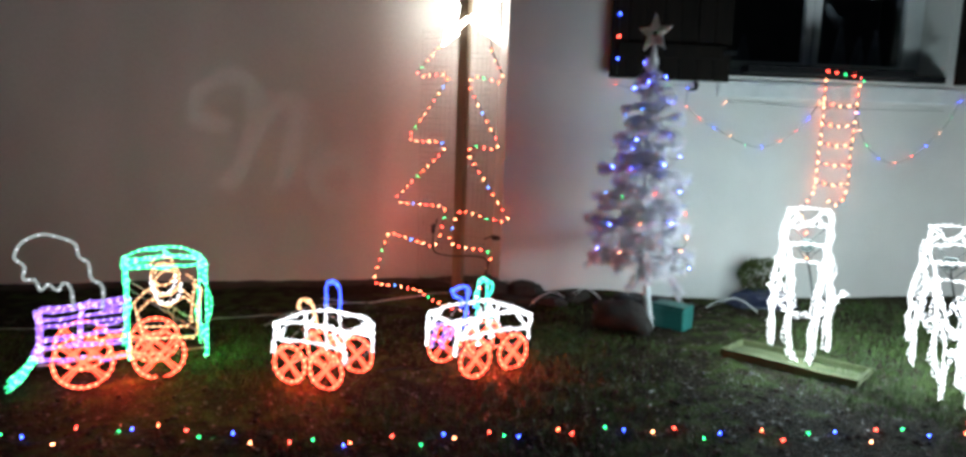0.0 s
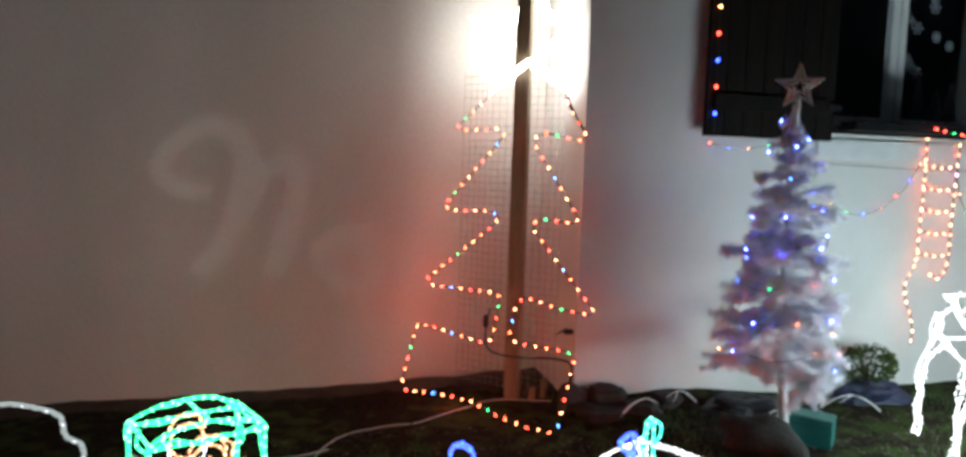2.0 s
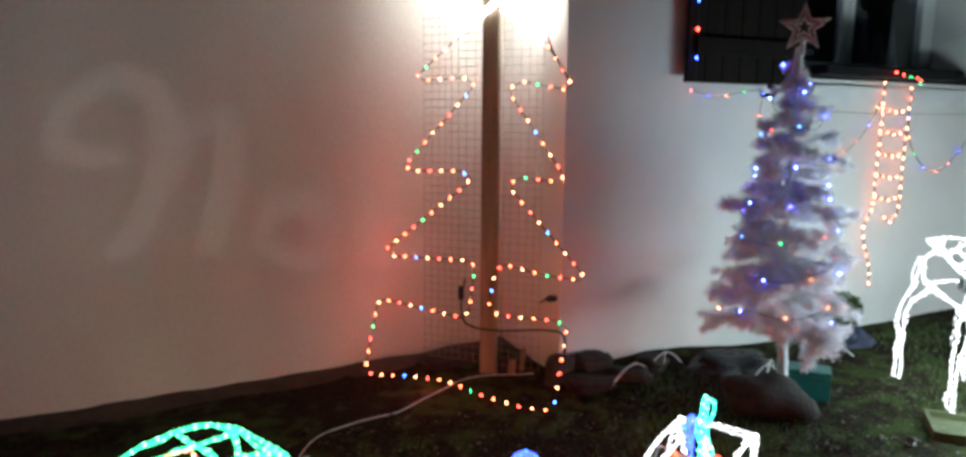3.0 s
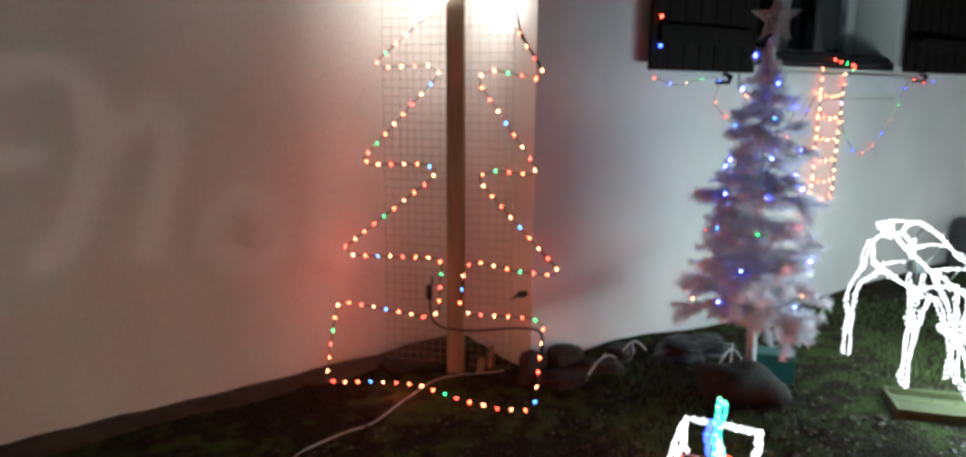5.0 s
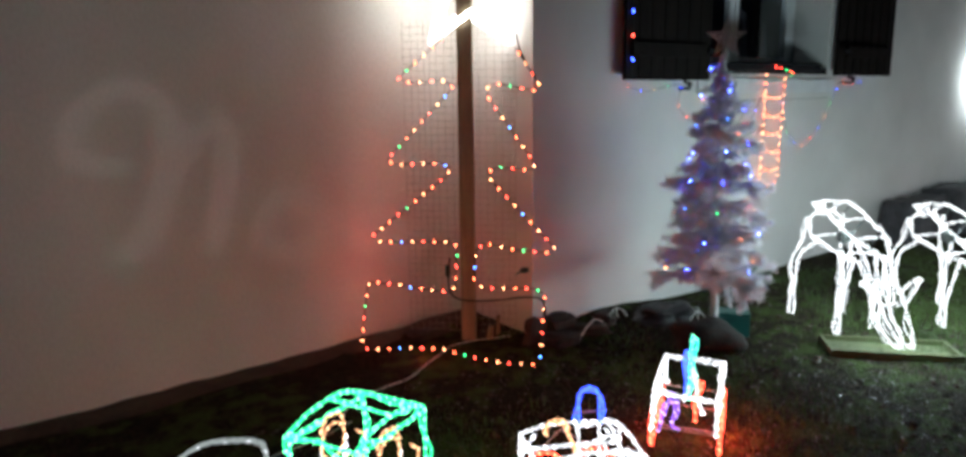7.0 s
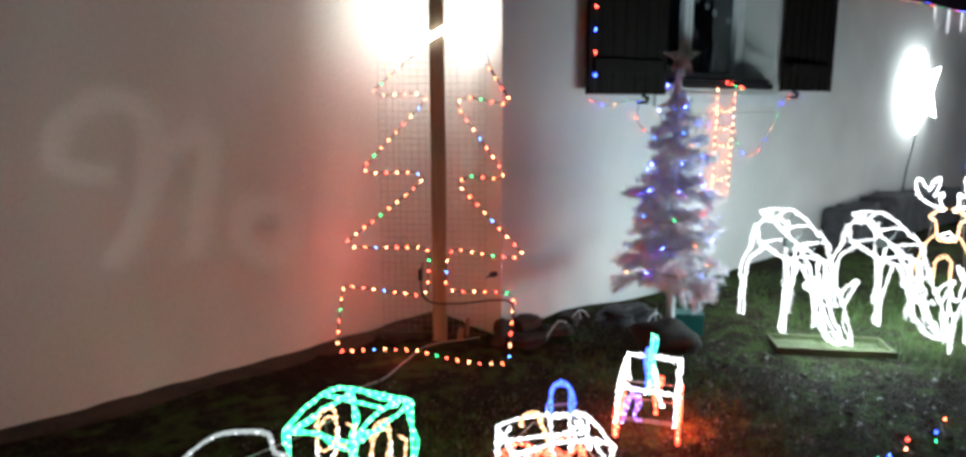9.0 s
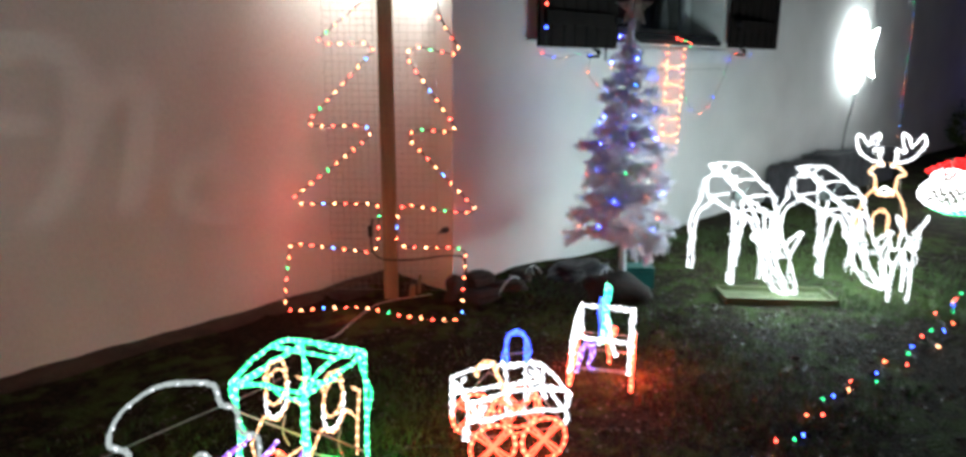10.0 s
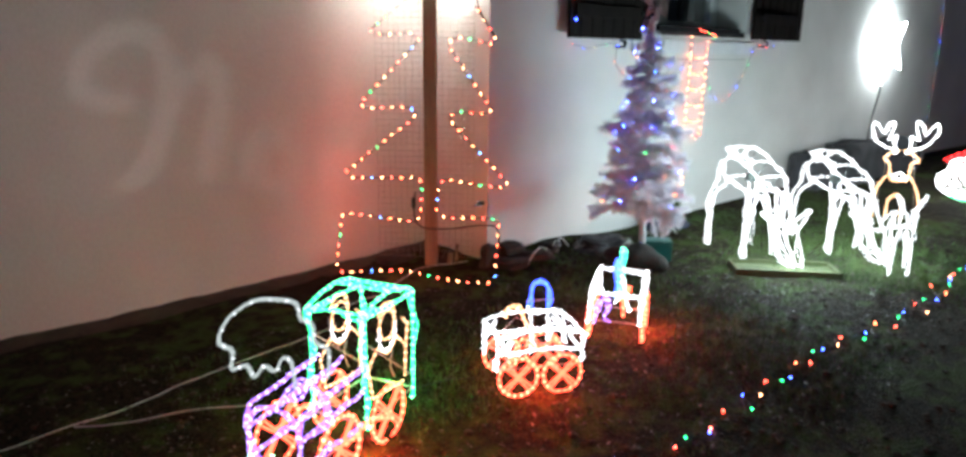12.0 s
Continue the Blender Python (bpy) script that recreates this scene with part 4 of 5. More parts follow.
# ---- grazing deer of light tubes ----
def grazing_deer(x, y, turn, stretch=1.0, s=1.0, label="grazing deer of glaring white light tubes on a wire frame"):
    """Local x points ahead; the origin lies under the rump."""
    b = Builder()
    rope = lambda pts, closed=False: light_rope(b, smooth_line(pts, 5, closed), 0.0031, 0, 1, 0.028, closed, 1.45, 3)
    for y0 in (-0.085, 0.085):
        k = 1 if y0 > 0 else -1
        rope([(-0.02, y0 * 0.5, 0.80), (0.0, y0, 0.86), (0.15, y0, 0.84), (0.35, y0 * 1.1, 0.76), (0.55, y0, 0.68), (0.60, y0 * 0.8, 0.62)])
        rope([(-0.02, y0 * 0.5, 0.80), (-0.04, y0, 0.72), (0.05, y0 * 1.15, 0.62), (0.25, y0 * 1.15, 0.58), (0.45, y0 * 1.1, 0.54), (0.60, y0 * 0.8, 0.52)])
        # hind leg, a closed outline
        rope([(-0.03, y0 * 1.1, 0.74), (-0.07, y0 * 1.3, 0.58), (-0.10 + 0.05 * k, y0 * 1.5, 0.40), (-0.08 + 0.05 * k, y0 * 1.5, 0.20), (-0.09 + 0.05 * k, y0 * 1.5, 0.01), (-0.03 + 0.05 * k, y0 * 1.5, 0.0),
              (-0.03 + 0.05 * k, y0 * 1.5, 0.22), (-0.02 + 0.05 * k, y0 * 1.5, 0.42), (0.07, y0 * 1.3, 0.56), (0.12, y0 * 1.15, 0.62)])
        # front leg
        rope([(0.44, y0 * 1.1, 0.56), (0.45 - 0.03 * k, y0 * 1.35, 0.36), (0.45 - 0.03 * k, y0 * 1.4, 0.18), (0.44 - 0.03 * k, y0 * 1.4, 0.0), (0.50 - 0.03 * k, y0 * 1.4, 0.0), (0.50 - 0.03 * k, y0 * 1.4, 0.2), (0.53 - 0.03 * k, y0 * 1.3, 0.38), (0.56, y0, 0.54)])
        # neck and head
        rope([(0.55, y0 * 0.9, 0.68), (0.68, y0 * 0.75, 0.52), (0.80, y0 * 0.7, 0.34), (0.88, y0 * 0.7, 0.26), (0.98, y0 * 0.55, 0.14), (1.03, y0 * 0.3, 0.06)])
        rope([(0.58, y0 * 0.8, 0.52), (0.66, y0 * 0.6, 0.38), (0.74, y0 * 0.55, 0.24), (0.82, y0 * 0.5, 0.14), (0.94, y0 * 0.4, 0.05), (1.03, y0 * 0.3, 0.05)])
        # ear
        rope([(0.80, y0 * 0.7, 0.34), (0.78, y0 * 1.6, 0.42), (0.83, y0 * 1.7, 0.44), (0.87, y0 * 0.8, 0.30)])
    for px, pz, w in ((0.0, 0.86, 0.085), (0.33, 0.77, 0.092), (0.55, 0.68, 0.085), (0.06, 0.62, 0.095), (0.45, 0.55, 0.095), (0.86, 0.28, 0.06)):
        rope([(px, -w, pz), (px, 0, pz + 0.012), (px, w, pz)])
    rope([(-0.02, -0.05, 0.80), (-0.07, 0, 0.76), (-0.02, 0.05, 0.80)])
    for px, pz in ((0.10, 0.85), (0.3, 0.78), (0.5, 0.70)):
        b.tube([(px, -0.08, pz), (px + 0.02, 0.0, pz - 0.12), (px, 0.08, pz)], 0.003, 2, 5)
    b.box(0.20, 0.28, -0.03, 0.03, 0.60, 0.68, 2, bevel=0.01)
    b.tube([(0.24, 0, 0.62), (0.2, 0.05, 0.3), (0.1, 0.1, 0.02)], 0.004, 2, 5)
    return solid("light_deer", b, [G_DEER, G_DEERB, CABLEBLACK], label, "light figure", "light deer", m=pose(x, y, gz(x, y), 0, 0, turn) @ Matrix.Diagonal((stretch, s * 1.42, s, 1)))


def deer_lamps(x, y, turn, watts):
    """The glare of the figure's own light tubes, body and neck."""
    for px, pz in ((0.25, 0.68), (0.80, 0.32)):
        l = bpy.data.lights.new("deer_glare", "POINT")
        l.energy, l.color, l.shadow_soft_size = watts, (0.70, 0.93, 0.97), 0.12
        o = new("deer_light", l)
        o.matrix_world = pose(x, y, gz(x, y), 0, 0, turn) @ pose(px, 0, pz)


grazing_deer(2.235, 4.62, 251.5, 0.82, 0.94)
deer_lamps(2.235, 4.62, 251.5, 26.0)
grazing_deer(2.985, 4.37, 245, 0.90, 0.87)
deer_lamps(2.985, 4.37, 245, 27.0)


def standing_fawn(x, y, turn):
    b = Builder()
    rope = lambda pts: light_rope(b, smooth_line(pts, 4), 0.0034, 0, 1, 0.03, False, 1.4, 2)
    for y0 in (-0.05, 0.05):
        rope([(0, y0, 0.36), (0.12, y0, 0.34), (0.24, y0, 0.36), (0.30, y0 * 0.8, 0.46), (0.36, y0 * 0.7, 0.50), (0.44, y0 * 0.4, 0.44)])
        rope([(0, y0, 0.36), (-0.03, y0, 0.28), (0.08, y0, 0.24), (0.22, y0, 0.25), (0.30, y0 * 0.8, 0.36), (0.38, y0 * 0.6, 0.40), (0.44, y0 * 0.4, 0.43)])
        rope([(-0.02, y0, 0.28), (-0.05, y0 * 1.2, 0.14), (-0.04, y0 * 1.2, 0.0), (-0.01, y0 * 1.2, 0.0), (0.0, y0 * 1.2, 0.14), (0.05, y0, 0.25)])
        rope([(0.17, y0, 0.25), (0.18, y0 * 1.2, 0.12), (0.18, y0 * 1.2, 0.0), (0.21, y0 * 1.2, 0.0), (0.22, y0 * 1.2, 0.14), (0.24, y0, 0.26)])
        rope([(0.33, y0 * 0.7, 0.50), (0.30, y0 * 1.7, 0.58), (0.34, y0 * 1.6, 0.60), (0.37, y0 * 0.7, 0.50)])
    return solid("light_deer", b, [G_DEER, G_DEERB], "small standing fawn of white light tubes", "light figure", "light deer", m=pose(x, y, gz(x, y), 0, 0, turn))


standing_fawn(2.72, 3.52, 215)


def antlered_deer(x, y, turn):
    """A seated deer seen from the front, an outline of light tubes."""
    b = Builder()
    rope = lambda pts, mat=0, closed=False: light_rope(b, smooth_line([(px, py, pz) for px, py, pz in pts], 4, closed), 0.0055, mat, mat + 1, 0.04, closed, 1.7, 2)
    for s in (-1, 1):
        rope([(s * 0.05, 0, 0.74), (s * 0.08, 0, 0.84), (s * 0.06, 0, 0.92), (s * 0.14, 0, 0.88), (s * 0.11, 0, 0.98), (s * 0.10, 0, 1.06), (s * 0.17, 0, 1.03), (s * 0.19, 0, 0.94), (s * 0.28, 0, 1.05), (s * 0.31, 0, 1.0), (s * 0.25, 0, 0.86), (s * 0.18, 0, 0.80), (s * 0.08, 0, 0.77)])
        rope([(s * 0.03, 0, 0.76), (s * 0.12, 0, 0.72), (s * 0.16, 0, 0.66), (s * 0.10, 0, 0.62), (s * 0.09, 0, 0.50), (s * 0.05, 0, 0.44), (0, 0, 0.43)], 2)
        rope([(s * 0.09, 0, 0.50), (s * 0.17, 0.02, 0.38), (s * 0.22, 0.02, 0.20), (s * 0.20, 0.0, 0.03), (s * 0.08, -0.02, 0.02), (s * 0.07, -0.02, 0.22), (0, -0.02, 0.30)], 2)
    rope([(-0.05, -0.03, 0.49), (0, -0.04, 0.53), (0.05, -0.03, 0.49), (0, -0.04, 0.46)], 0, True)
    for px in (-0.2, 0.2):
        b.tube([(px, 0.02, 0.0), (px * 0.5, 0.02, 0.9)], 0.004, 4, 5)
    return solid("light_deer", b, [G_WHITE, G_DEERB, G_AMBER, G_AMBERB, WIRE], "seated antlered deer outline in white and amber light tubes", "light figure", m=pose(x, y, gz(x, y) - 0.02, 0, 0, turn) @ Matrix.Scale(0.87, 4))


antlered_deer(4.22, 4.38, -58)


# the glare of the seated deer's and the snowman's own tubes
for x, y, watts in ((4.22, 4.38, 20.0), (6.75, 4.28, 28.0)):
    l = bpy.data.lights.new("figure_glare", "POINT")
    l.energy, l.color, l.shadow_soft_size = watts, (0.78, 0.93, 0.97), 0.12
    o = new("figure_light", l)
    o.matrix_world = pose(x, y, gz(x, y) + 0.55)


# ---- further light figures ----
def bearded_figure(x, y, turn):
    """A plain rounded figure with cap and beard, wrapped in lights."""
    b = Builder()
    rng = random.Random(17)
    def blob(cx, cy, cz, rx, ry, rz, n, mat, size):
        for k in range(n):
            t = math.acos(1 - 2 * (k + 0.5) / n)
            p = 2.399963 * k
            b.ball((cx + rx * math.sin(t) * math.cos(p), cy + ry * math.sin(t) * math.sin(p), cz + rz * math.cos(t)), size * rng.uniform(0.7, 1.2), mat)
    blob(0, 0, 0.26, 0.20, 0.14, 0.20, 150, 1, 0.013)
    b.ball((0, 0, 0.26), 0.165, 6, 1.05)
    b.ball((0, -0.03, 0.47), 0.10, 6)
    blob(0, -0.03, 0.47, 0.13, 0.11, 0.10, 80, 1, 0.012)
    for k in range(6):
        f = k / 5
        rr = 0.15 * (1 - f) + 0.02
        ring = [(0.10 * f * f + rr * math.cos(a * 0.5236), rr * math.sin(a * 0.5236), 0.53 + 0.20 * f) for a in range(12)]
        light_rope(b, ring, 0.006, 2, 3, 0.045, True, 1.6)
    for k in range(3):
        ring = [((0.10 + 0.04 * k) * math.cos(a * 0.4) + 0.08, (0.09 + 0.03 * k) * math.sin(a * 0.4), 0.03 + 0.02 * k) for a in range(16)]
        light_rope(b, ring, 0.006, 4, 5, 0.05, True, 1.6)
    b.tube([(0, 0, 0.0), (0, 0, 0.7)], 0.012, 6, 6)
    return solid("light_figure", b, [G_WHITE, G_WHITEB, G_HAT, G_HATB, G_GREEN, G_GREENB, WIRE], "plain rounded light figure with red cap and white beard", "light figure", m=pose(x, y, gz(x, y), 0, 0, turn) @ Matrix.Diagonal((1.3, 1.3, 0.82, 1)))


bearded_figure(5.68, 4.45, -60)


def snowman(x, y, turn, s, up, label, wreath):
    b = Builder()
    def ring(cx, cz, r, mat, a0=0, a1=360, yy=0.0):
        pts = [(px, yy, pz) for px, pz in arc(cx, cz, r, a0, a1, 22)]
        light_rope(b, pts, 0.0062, mat, mat + 1, 0.045, False, 1.6, 2)
    ring(0, 0.22, 0.22, 0, -235, 55)
    if wreath:
        ring(-0.2, 0.12, 0.12, 0)
        ring(0.2, 0.12, 0.12, 0)
    ring(0, 0.55, 0.15, 0, -60, 240)
    hat = [(-0.17, 0, 0.68), (0.17, 0, 0.68), (0.17, 0, 0.72), (0.10, 0, 0.73), (0.11, 0, 0.92), (-0.11, 0, 0.92), (-0.10, 0, 0.73), (-0.17, 0, 0.72)]
    if not wreath:
        light_rope(b, resample(hat, 0.04, True), 0.0062, 0, 1, 0.045, True, 1.6, 2)
    if wreath:
        ring(0, 0.24, 0.12, 2)
        ring(0, 0.24, 0.09, 4)
        ring(0, 0.24, 0.17, 0)
        for k in range(3):
            ring(0, 0.55, 0.05 + 0.035 * k, 0)
        light_rope(b, [(-0.15, -0.02, 0.42), (0, -0.03, 0.39), (0.15, -0.02, 0.42)], 0.012, 2, 3, 0.03)
    else:
        light_rope(b, [(-0.10, -0.02, 0.45), (0, -0.03, 0.42), (0.12, -0.02, 0.36), (0.02, -0.02, 0.30), (-0.08, -0.02, 0.36)], 0.010, 2, 3, 0.03)
        b.box(-0.06, 0.06, -0.012, 0.012, 0.55, 0.66, 6, bevel=0.004)
        b.box(-0.10, 0.10, -0.012, 0.012, 0.66, 0.675, 6)
        b.ball((0, 0, 0.5), 0.05, 6)
    b.tube([(0, 0.02, -up), (0, 0.02, 0.6)], 0.006, 6, 6)
    return solid("light_snowman", b, [G_WHITE, G_WHITEB, G_RED, G_REDB, G_GREEN, G_GREENB, CABLEBLACK], label, "light figure", "light snowmen", m=pose(x, y, gz(x, y) + up * s, 0, 0, turn) @ Matrix.Scale(s, 4))


snowman(6.75, 4.28, -65, 0.82, 0.0, "snowman outline of white light tubes with red and green wreath", True)
snowman(8.0, 4.34, -65, 0.80, 0.10, "taller snowman outline of white light tubes with top hat", False)


# ---- light-tube train ----
def ring_xz(cx, y, cz, r, n=16):
    return [(px, y, pz) for px, pz in arc(cx, cz, r, 0, 360, n)[:-1]]


def wheel(parent, cx, y, r, mats):
    b = Builder()
    light_rope(b, ring_xz(cx, y, r + 0.006, r), 0.007, 0, 1, 0.034, True, 1.15)
    for a in (45, 135):
        c, s = math.cos(radians(a)) * r, math.sin(radians(a)) * r
        for k in (-0.011, 0.011):
            ox, oz = -k * math.sin(radians(a)), k * math.cos(radians(a))
            b.tube([(cx - c + ox, y, r + 0.006 - s + oz), (cx + ox * 0.4, y, r + 0.006 + oz * 0.4), (cx + c + ox, y, r + 0.006 + s + oz)], 0.0052, 0, 5)
    part("wheel", b, mats, parent)


def rope_part(name, parent, lines, mats, r=0.0062, step=0.036, label=""):
    b = Builder()
    for pts, closed in lines:
        light_rope(b, resample(pts, 0.03, closed) if not closed else pts, r, 0, 1, step, closed, 1.08, 2)
    return part(name, b, mats, parent, label)


RED, WHITE, GREEN, PURPLE, BLUE, AMBER = (G_RED, G_REDB), (G_WHITE, G_WHITEB), (G_GREEN, G_GREENB), (G_PURPLE, G_PURPLEB), (G_BLUE, G_BLUEB), (G_AMBER, G_AMBERB)


def wagon(x, y, turn, length, width, label):
    w = thing("light_wagon", label, "light figure", "light train", m=pose(x, y, gz(x, y) - 0.004, 0, 0, turn))
    L, B = length / 2, width / 2
    top, low = 0.305, 0.145
    sides = []
    for s in (-B, B):
        sides.append(([(-L, s, low), (-L, s, top), (-L * 0.5, s, top + 0.022), (0, s, top + 0.03), (L * 0.5, s, top + 0.022), (L, s, top), (L, s, low)], False))
        sides.append(([(-L, s, 0.225), (0, s, 0.235), (L, s, 0.225)], False))
        sides.append(([(-L * 0.96, s, 0.225), (-L * 0.6, s, top + 0.01)], False))
        sides.append(([(L * 0.96, s, 0.225), (L * 0.6, s, top + 0.01)], False))
    for px in (-L, L):
        sides.append(([(px, -B, top), (px, 0, top + 0.006), (px, B, top)], False))
    rope_part("body_frame", w, sides, WHITE)
    b = Builder()
    for s in (-B, B):
        b.tube([(-L, s, low), (L, s, low)], 0.0025, 0, 5)
        b.tube([(-L, s, low), (-L * 0.2, s, top), (L, s, low)], 0.002, 0, 5)
    for px in (-L, L):
        b.tube([(px, -B, low), (px, B, low)], 0.0025, 0, 5)
    for px in (-L * 0.5, L * 0.5):
        b.tube([(px, -B, 0.1), (px, B, 0.1)], 0.0025, 0, 5)
    part("wire_frame", b, CABLEWHITE, w)
    for s in (-B - 0.012, B + 0.012):
        for px in (-L * 0.52, L * 0.52):
            wheel(w, px, s, 0.098, RED)
    return w


car1 = wagon(-0.615, 3.495, -17.5, 0.43, 0.27, "wagon of white light tubes with red wheels and toys")
rope_part("toy_stem", car1, [([(0.0, 0.02, 0.15), (0.0, 0.02, 0.37)], False), ([(0.085, 0.02, 0.37), (0.09, 0.02, 0.15)], False), ([(0.0, 0.02, 0.37), (0.085, 0.02, 0.37)], False)], WHITE, r=0.005)
rope_part("toy_arch", car1, [([(0.0, 0.02, 0.38), (0.0, 0.02, 0.45)] + [(0.04 + p, 0.02, q) for p, q in arc(0, 0.49, 0.045, 180, 0, 8)] + [(0.085, 0.02, 0.45), (0.085, 0.02, 0.38)], False)], BLUE, label="blue light-tube arch")
b = Builder()
b.tube([(-0.03, 0.02, 0.43), (0.12, 0.02, 0.43)], 0.003, 0, 5)
part("toy_wire", b, CABLEWHITE, car1)
rope_part("toy_loop", car1, [([(-0.04 + p, -0.02, q) for p, q in arc(-0.06, 0.385, 0.045, 200, -20, 10)] + [(-0.02, -0.02, 0.27)], False)], AMBER, label="amber light-tube loop")
rope_part("toy_box", car1, [([(-0.12, -0.03, 0.16), (-0.05, -0.03, 0.27), (0.03, -0.03, 0.17), (0.11, -0.03, 0.26), (0.16, -0.03, 0.16)], False)], RED)

car2 = wagon(0.19, 3.745, 42, 0.50, 0.28, "wagon of white light tubes with red wheels and a teal peak")
rope_part("toy_peak", car2, [([(-0.02, 0.0, 0.2), (-0.01, 0.0, 0.38)] + [(p, 0, q) for p, q in arc(0.02, 0.47, 0.035, 210, -30, 8)] + [(0.05, 0.0, 0.38), (0.06, 0.0, 0.2)], False)], (G_TEAL, G_GREENB), label="teal light-tube peak")
rope_part("toy_gun", car2, [([(-0.17, 0.01, 0.45), (-0.09, 0.01, 0.47), (-0.06, 0.01, 0.44), (-0.08, 0.01, 0.36), (-0.10, 0.01, 0.22)], False), ([(-0.17, 0.01, 0.45), (-0.165, 0.01, 0.41), (-0.11, 0.01, 0.40), (-0.12, 0.01, 0.32)], False)], BLUE, label="bent blue light tube")
rope_part("toy_swirl", car2, [([(-0.23, 0.11, 0.13), (-0.22, 0.09, 0.24), (-0.20, 0.04, 0.27), (-0.19, 0.03, 0.20), (-0.20, 0.07, 0.14), (-0.21, 0.02, 0.12)], False), ([(-0.12, 0.10, 0.15), (-0.08, 0.08, 0.25), (-0.02, 0.09, 0.20)], False)], PURPLE, label="pale purple light-tube swirl")
rope_part("toy_stem", car2, [([(-0.05, -0.06, 0.15), (-0.03, -0.03, 0.27), (0.02, 0.0, 0.36)], False), ([(0.12, 0.02, 0.15), (0.06, 0.0, 0.28), (0.04, 0.0, 0.36)], False)], WHITE)
rope_part("toy_box", car2, [([(-0.16, -0.04, 0.16), (-0.1, -0.04, 0.26), (-0.02, -0.04, 0.18), (0.08, -0.04, 0.26), (0.16, -0.04, 0.16)], False)], RED)

loco = thing("light_locomotive", "steam locomotive of green, purple and red light tubes", "light figure", "light train", m=pose(-1.50, 3.515, gz(-1.5, 3.515) - 0.006, 0, 0, 34 + 180))
# local x points to the front; the cab is centred on the origin
cab = []
for s in (-0.135, 0.135):
    cab.append(([(-0.19, s, 0.10), (-0.19, s, 0.615), (-0.10, s, 0.652), (0.0, s, 0.662), (0.10, s, 0.652), (0.19, s, 0.615), (0.19, s, 0.10)], False))
    cab.append(([(-0.19, s, 0.60), (0.19, s, 0.60)], False))
for px in (-0.19, 0.19):
    cab.append(([(px, -0.135, 0.615), (px, 0.135, 0.615)], False))
cab.append(([(0.0, -0.135, 0.662), (0.0, 0.135, 0.662)], False))
rope_part("cab_frame", loco, cab, GREEN)
boiler = []
for s in (-0.12, 0.12):
    boiler.append(([(0.19, s, 0.38), (0.58, s, 0.36), (0.60, s, 0.16), (0.19, s, 0.14)], False))
    boiler.append(([(0.19, s, 0.28), (0.59, s, 0.27)], False))
boiler.append(([(0.59, 0.12 * math.cos(a * 0.3927), 0.25 + 0.125 * math.sin(a * 0.3927)) for a in range(16)], True))
boiler.append(([(0.40, 0.12 * math.cos(a * 0.3927), 0.26 + 0.125 * math.sin(a * 0.3927)) for a in range(9)], False))
boiler.append(([(0.19, 0.0, 0.39), (0.58, 0.0, 0.375)], False))
rope_part("boiler_frame", loco, boiler, PURPLE)
rope_part("cowcatcher", loco, [([(0.60, s, 0.16), (0.66, s * 0.8, 0.08), (0.74, s * 0.4, 0.02)], False) for s in (-0.11, 0.11, 0.0)], (G_GREEN, G_GREENB))
for s in (-0.15, 0.15):
    for px, r in ((0.40, 0.135), (0.05, 0.125)):
        wheel(loco, px, s, r, RED)
rope_part("rail_bar", loco, [([(0.05, s, 0.14), (0.22, s, 0.17), (0.40, s, 0.145)], False) for s in (-0.16, 0.16)], RED)
for s in (-0.12, 0.12):
    b = Builder()
    face = lambda cx, cz, rx, rz, n=14: [(cx + rx * math.cos(6.2832 * k / n), s, cz + rz * math.sin(6.2832 * k / n)) for k in range(n)]
    light_rope(b, face(0, 0.51, 0.06, 0.065), 0.0045, 0, 1, 0.035, True)
    light_rope(b, [(-0.065, s, 0.50), (-0.06, s, 0.44), (-0.02, s, 0.40), (0.03, s, 0.40), (0.06, s, 0.44), (0.065, s, 0.50)], 0.0045, 2, 3, 0.035)
    light_rope(b, [(-0.06, s, 0.55), (-0.04, s, 0.60), (0.03, s, 0.61), (0.065, s, 0.56)], 0.0045, 0, 1, 0.035)
    b.tube(smooth_line([(-0.04, s, 0.38), (-0.02, s, 0.32), (-0.05, s, 0.25)]), 0.003, 4, 5)
    light_rope(b, [(-0.14, s, 0.22), (-0.15, s, 0.36), (-0.08, s, 0.43), (0.0, s, 0.38), (0.08, s, 0.43), (0.15, s, 0.36), (0.12, s, 0.22), (-0.12, s, 0.20)], 0.0045, 0, 1, 0.035)
    light_rope(b, [(-0.15, s, 0.36), (-0.17, s, 0.46), (-0.12, s, 0.50)], 0.0045, 0, 1, 0.035)
    part("driver_shape", b, [G_AMBER, G_AMBERB, G_WHITE, G_WHITEB, CABLEWHITE], loco, "plain rounded driver shape in amber light tube")
b = Builder()
for px in (-0.19, 0.19, 0.58):
    b.tube([(px, -0.13, 0.14), (px, 0.13, 0.14)], 0.004, 0, 5)
for s in (-0.13, 0.13):
    b.tube([(-0.19, s, 0.14), (0.6, s, 0.14)], 0.004, 0, 5)
    b.tube([(-0.19, s, 0.2), (0.19, s, 0.5)], 0.003, 0, 5)
part("wire_frame", b, CABLEWHITE, loco)
